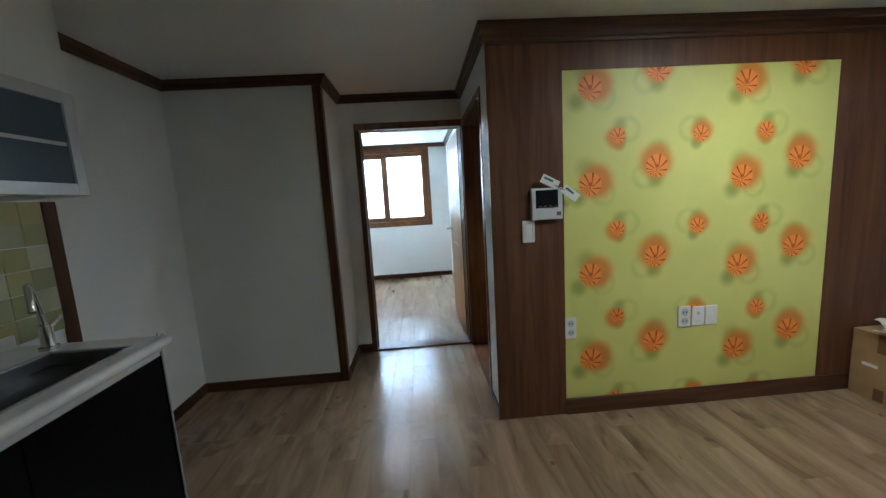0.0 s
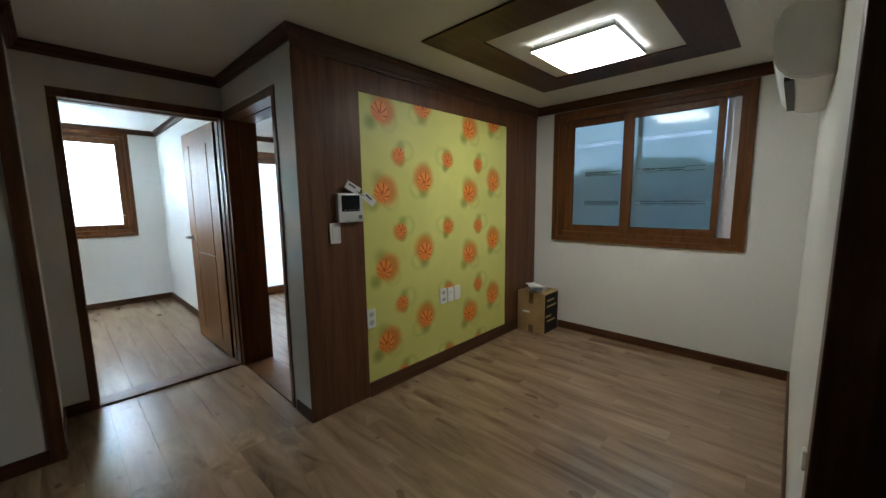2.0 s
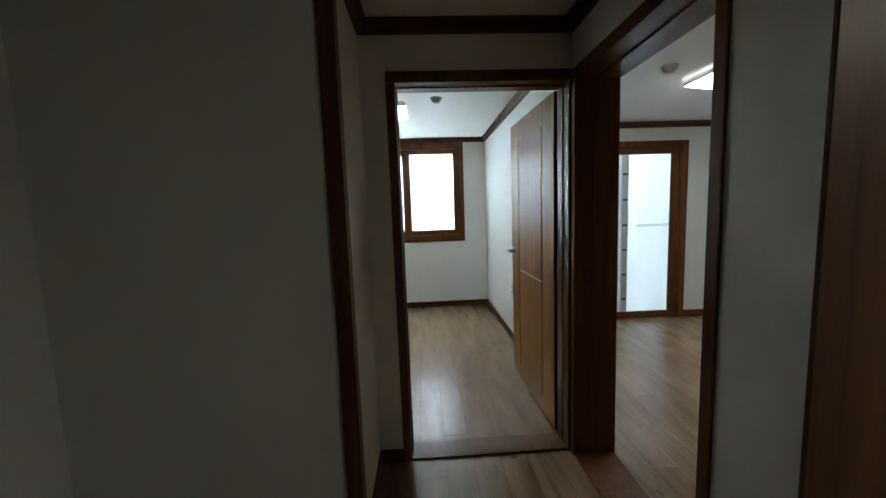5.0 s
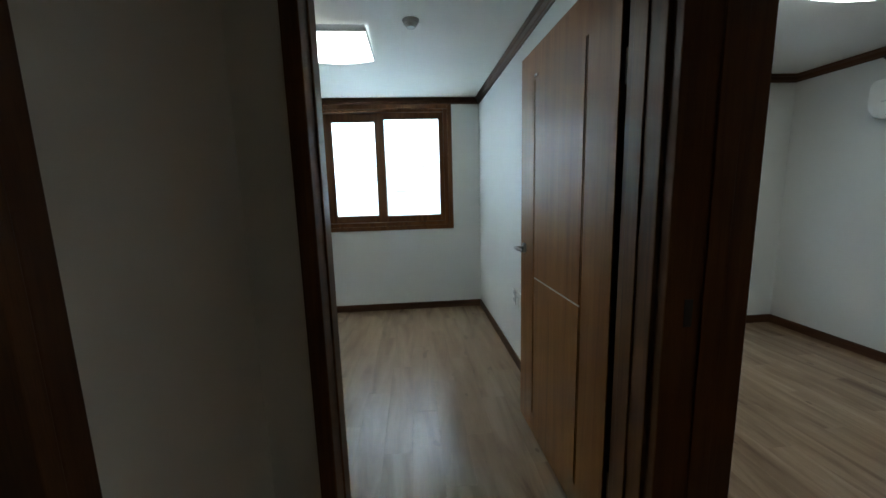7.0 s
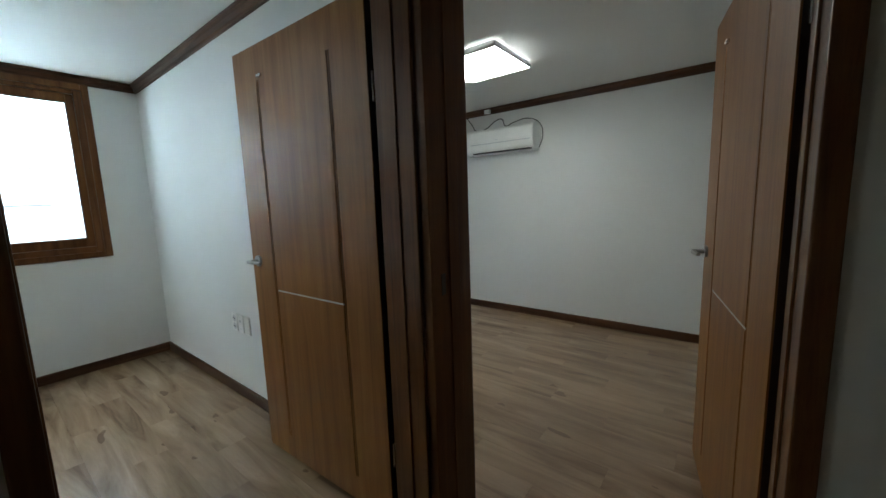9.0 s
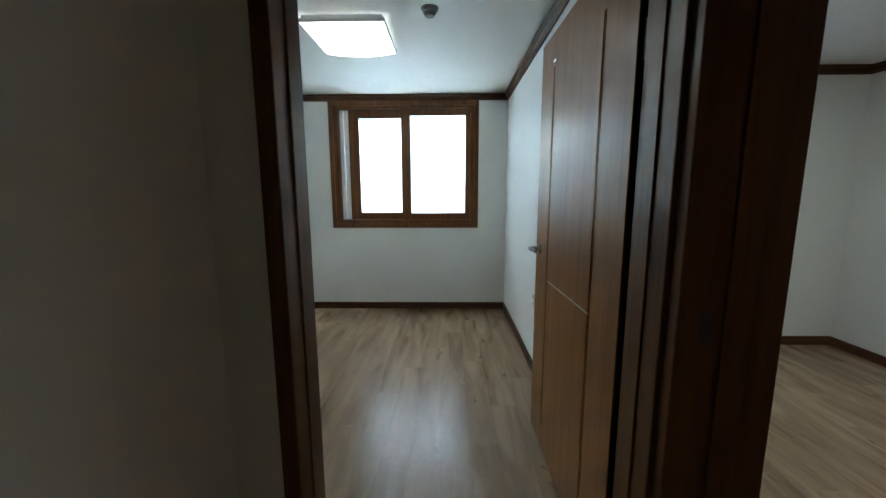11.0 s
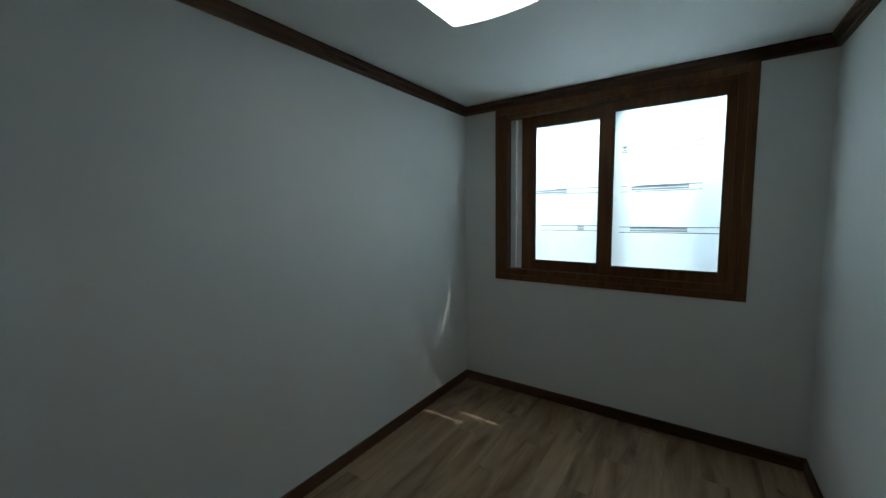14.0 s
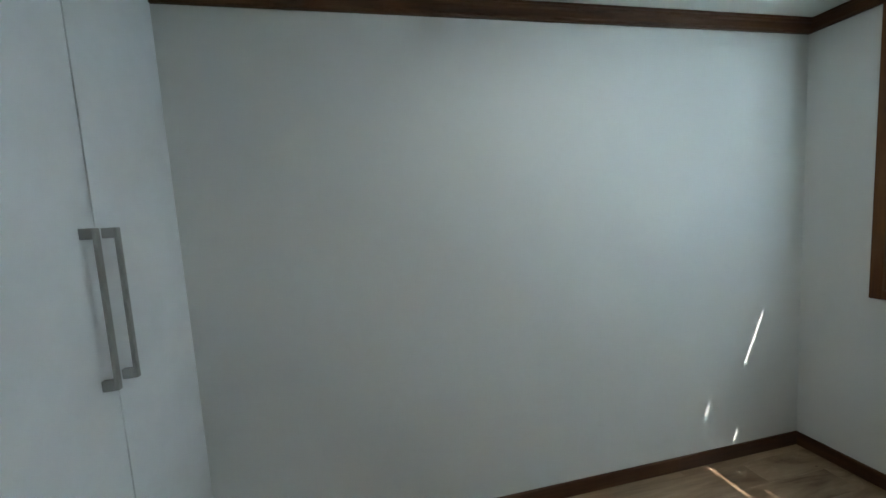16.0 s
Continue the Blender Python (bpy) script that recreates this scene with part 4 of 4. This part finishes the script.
part("bowl", boxes((S[0] + 0.002, S[0] + 0.006, S[2] + 0.002, S[3] - 0.002, 0.67, 0.858), (S[1] - 0.006, S[1] - 0.002, S[2] + 0.002, S[3] - 0.002, 0.67, 0.858),
                   (S[0] + 0.006, S[1] - 0.006, S[2] + 0.002, S[2] + 0.006, 0.67, 0.858), (S[0] + 0.006, S[1] - 0.006, S[3] - 0.006, S[3] - 0.002, 0.67, 0.858),
                   (S[0] + 0.002, S[1] - 0.002, S[2] + 0.002, S[3] - 0.002, 0.665, 0.67)), STEEL, sink)
part("rim", boxes((S[0] - 0.012, S[0] + 0.004, S[2] - 0.012, S[3] + 0.012, 0.8605, 0.8635), (S[1] - 0.004, S[1] + 0.012, S[2] - 0.012, S[3] + 0.012, 0.8605, 0.8635),
                  (S[0] + 0.004, S[1] - 0.004, S[2] - 0.012, S[2] + 0.004, 0.8605, 0.8635), (S[0] + 0.004, S[1] - 0.004, S[3] - 0.004, S[3] + 0.012, 0.8605, 0.8635), bevel=0.001), STEEL, sink)
fa = thing("faucet", "curved chrome kitchen faucet on the worktop", "faucet", at=pose(-1.300, 1.628, 0.8605))
bm = bmesh.new()
rod(bm, (0, 0, 0), (0, 0, 0.012), 0.032, 24)
rod(bm, (0, 0, 0.012), (0, 0, 0.10), 0.022, 24)
smooth(part("body", bm, CHROME, fa))
tube("spout", [(0, 0, 0.09), (0.005, -0.02, 0.20), (0.05, -0.08, 0.27), (0.11, -0.14, 0.25), (0.13, -0.16, 0.19)], 0.012, CHROME, fa)
bm = bmesh.new()
rod(bm, (0, 0.015, 0.085), (0.01, 0.06, 0.12), 0.012, 14, 0.008)
smooth(part("lever", bm, CHROME, fa))
UF = -1.125
uc = thing("wall_cabinet", "white wall cabinet with smoked glass doors in silver frames", "cabinet")
part("carcass", boxes((XL + 0.001, UF - 0.022, -0.4, 1.735, 1.455, 1.86), bevel=0.002), CABWHITE, uc)
for y0, y1 in ((-0.4, 0.318), (0.322, 1.038), (1.042, 1.733)):
    dr = part("door", boxes((UF - 0.021, UF, y0, y0 + 0.045, 1.46, 1.855), (UF - 0.021, UF, y1 - 0.045, y1, 1.46, 1.855), (UF - 0.021, UF, y0 + 0.045, y1 - 0.045, 1.46, 1.505),
                            (UF - 0.021, UF, y0 + 0.045, y1 - 0.045, 1.81, 1.855), bevel=0.002), SILVER, uc, "silver framed door")
    part("glass", boxes((UF - 0.016, UF - 0.010, y0 + 0.045, y1 - 0.045, 1.505, 1.81)), SMOKE, dr, "smoked glass")
    part("shelf_line", boxes((UF - 0.0098, UF - 0.0092, y0 + 0.05, y1 - 0.05, 1.648, 1.662)), SILVER, dr)
structure("soffit", boxes((XL + 0.001, UF - 0.015, -1.6, 1.74, 1.8605, CL - 0.001)), WALL, "white papered soffit above the wall cabinets")
structure("trim_tile_edge", boxes((XL + 0.0005, XL + 0.014, 1.914, 1.979, 0.0, 1.455), bevel=0.002), TRIM, "brown wooden strip at the edge of the tiles")

# ---- wardrobe ----
WF = 3.588
wd = thing("wardrobe", "white built-in wardrobe with long brushed steel bar handles", "wardrobe")
part("carcass", boxes((R1L + 0.002, -0.515, YN + 0.06, WF - 0.02, 0.001, C1 - 0.002)), CABWHITE, wd)
for x0, x1, hx in ((R1L + 0.004, -1.022, -1.046), (-1.016, -0.495, -0.966)):
    dr = part("door", boxes((x0, x1, WF - 0.0195, WF, 0.03, C1 - 0.01), bevel=0.0015), CABWHITE, wd)
    h0, h1 = (1.035, 1.455)
    bar = part("handle", boxes((hx - 0.008, hx + 0.008, WF + 0.028, WF + 0.037, h0, h1), bevel=0.002), BRUSHED, dr, "brushed steel bar handle")
    for z in (h0, h1 - 0.028):
        part("bracket", boxes((hx - 0.008, hx + 0.008, WF + 0.0002, WF + 0.028, z, z + 0.028), bevel=0.001), BRUSHED, bar)

# ---- tiles and planks ----
def shared_piece(w, l, t, bev):
    bm = bmesh.new()
    a = [bm.verts.new((x, y, -t)) for x, y in ((0, 0), (w, 0), (w, l), (0, l))]
    b = [bm.verts.new((x, y, -bev)) for x, y in ((0, 0), (w, 0), (w, l), (0, l))]
    c = [bm.verts.new((x, y, 0)) for x, y in ((bev, bev), (w - bev, bev), (w - bev, l - bev), (bev, l - bev))]
    for i in range(4):
        j = (i + 1) % 4
        bm.faces.new((a[i], a[j], b[j], b[i]))
        bm.faces.new((b[i], b[j], c[j], c[i]))
    bm.faces.new(c)
    bmesh.ops.recalc_face_normals(bm, faces=bm.faces)
    return bm


splash = structure("backsplash", boxes((XL, XL + 0.004, -0.6, 1.914, 0.86, 1.455)), TOPW, "pale grout behind glazed green and yellow wall tiles")
bm = shared_piece(0.097, 0.097, 0.006, 0.0015)
tile_me = bpy.data.meshes.new("tile")
bm.to_mesh(tile_me)
bm.free()
tile_me.materials.append(TILE)
for j in range(24):
    for k in range(6):
        t = new("tile", tile_me)
        t.parent = splash
        z = 0.862 + k * 0.1
        if z + 0.097 > 1.456:
            z = 1.357
        t.matrix_basis = pose(XL + 0.010, 1.815 - j * 0.1, z, 90, 0, 90)

PW, PL = 0.148, 0.95
bm = shared_piece(PW - 0.0004, PL - 0.0004, 0.008, 0.0004)
plank_me = bpy.data.meshes.new("plank")
bm.to_mesh(plank_me)
bm.free()
plank_me.materials.append(PLANK)


def plank_floor(name, x0, x1, y0, y1, label):
    f = structure(name, boxes((x0, x1, y0, y1, -0.10, -0.0085)), GROOVE, label)
    i0, i1 = math.floor((x0 + 2) / PW), math.floor((x1 + 2 - 0.001) / PW)
    for i in range(i0, i1 + 1):
        off = ((i * 0.37) % 1.0) * PL
        j = math.floor((y0 - off) / PL)
        while off + j * PL < y1:
            xa, ya = -2 + i * PW, off + j * PL
            p = new("plank", plank_me)
            p.parent = f
            sx0, sx1 = max(xa, x0), min(xa + PW, x1)
            sy0, sy1 = max(ya, y0), min(ya + PL, y1)
            if sx1 - sx0 > 0.004 and sy1 - sy0 > 0.004:
                p.matrix_basis = pose(sx0, sy0, 0) @ Matrix.Diagonal(((sx1 - sx0) / PW, (sy1 - sy0) / PL, 1, 1))
            else:
                bpy.data.objects.remove(p)
            j += 1
    return f


plank_floor("floor_living", XL - 0.05, XW + 0.05, -1.65, 2.25, "brown oak laminate plank floor in the living room")
plank_floor("floor_rooms", XL - 0.05, R2R + 0.05, 2.25, R1F + 0.05, "brown oak laminate plank floor in the two rooms")
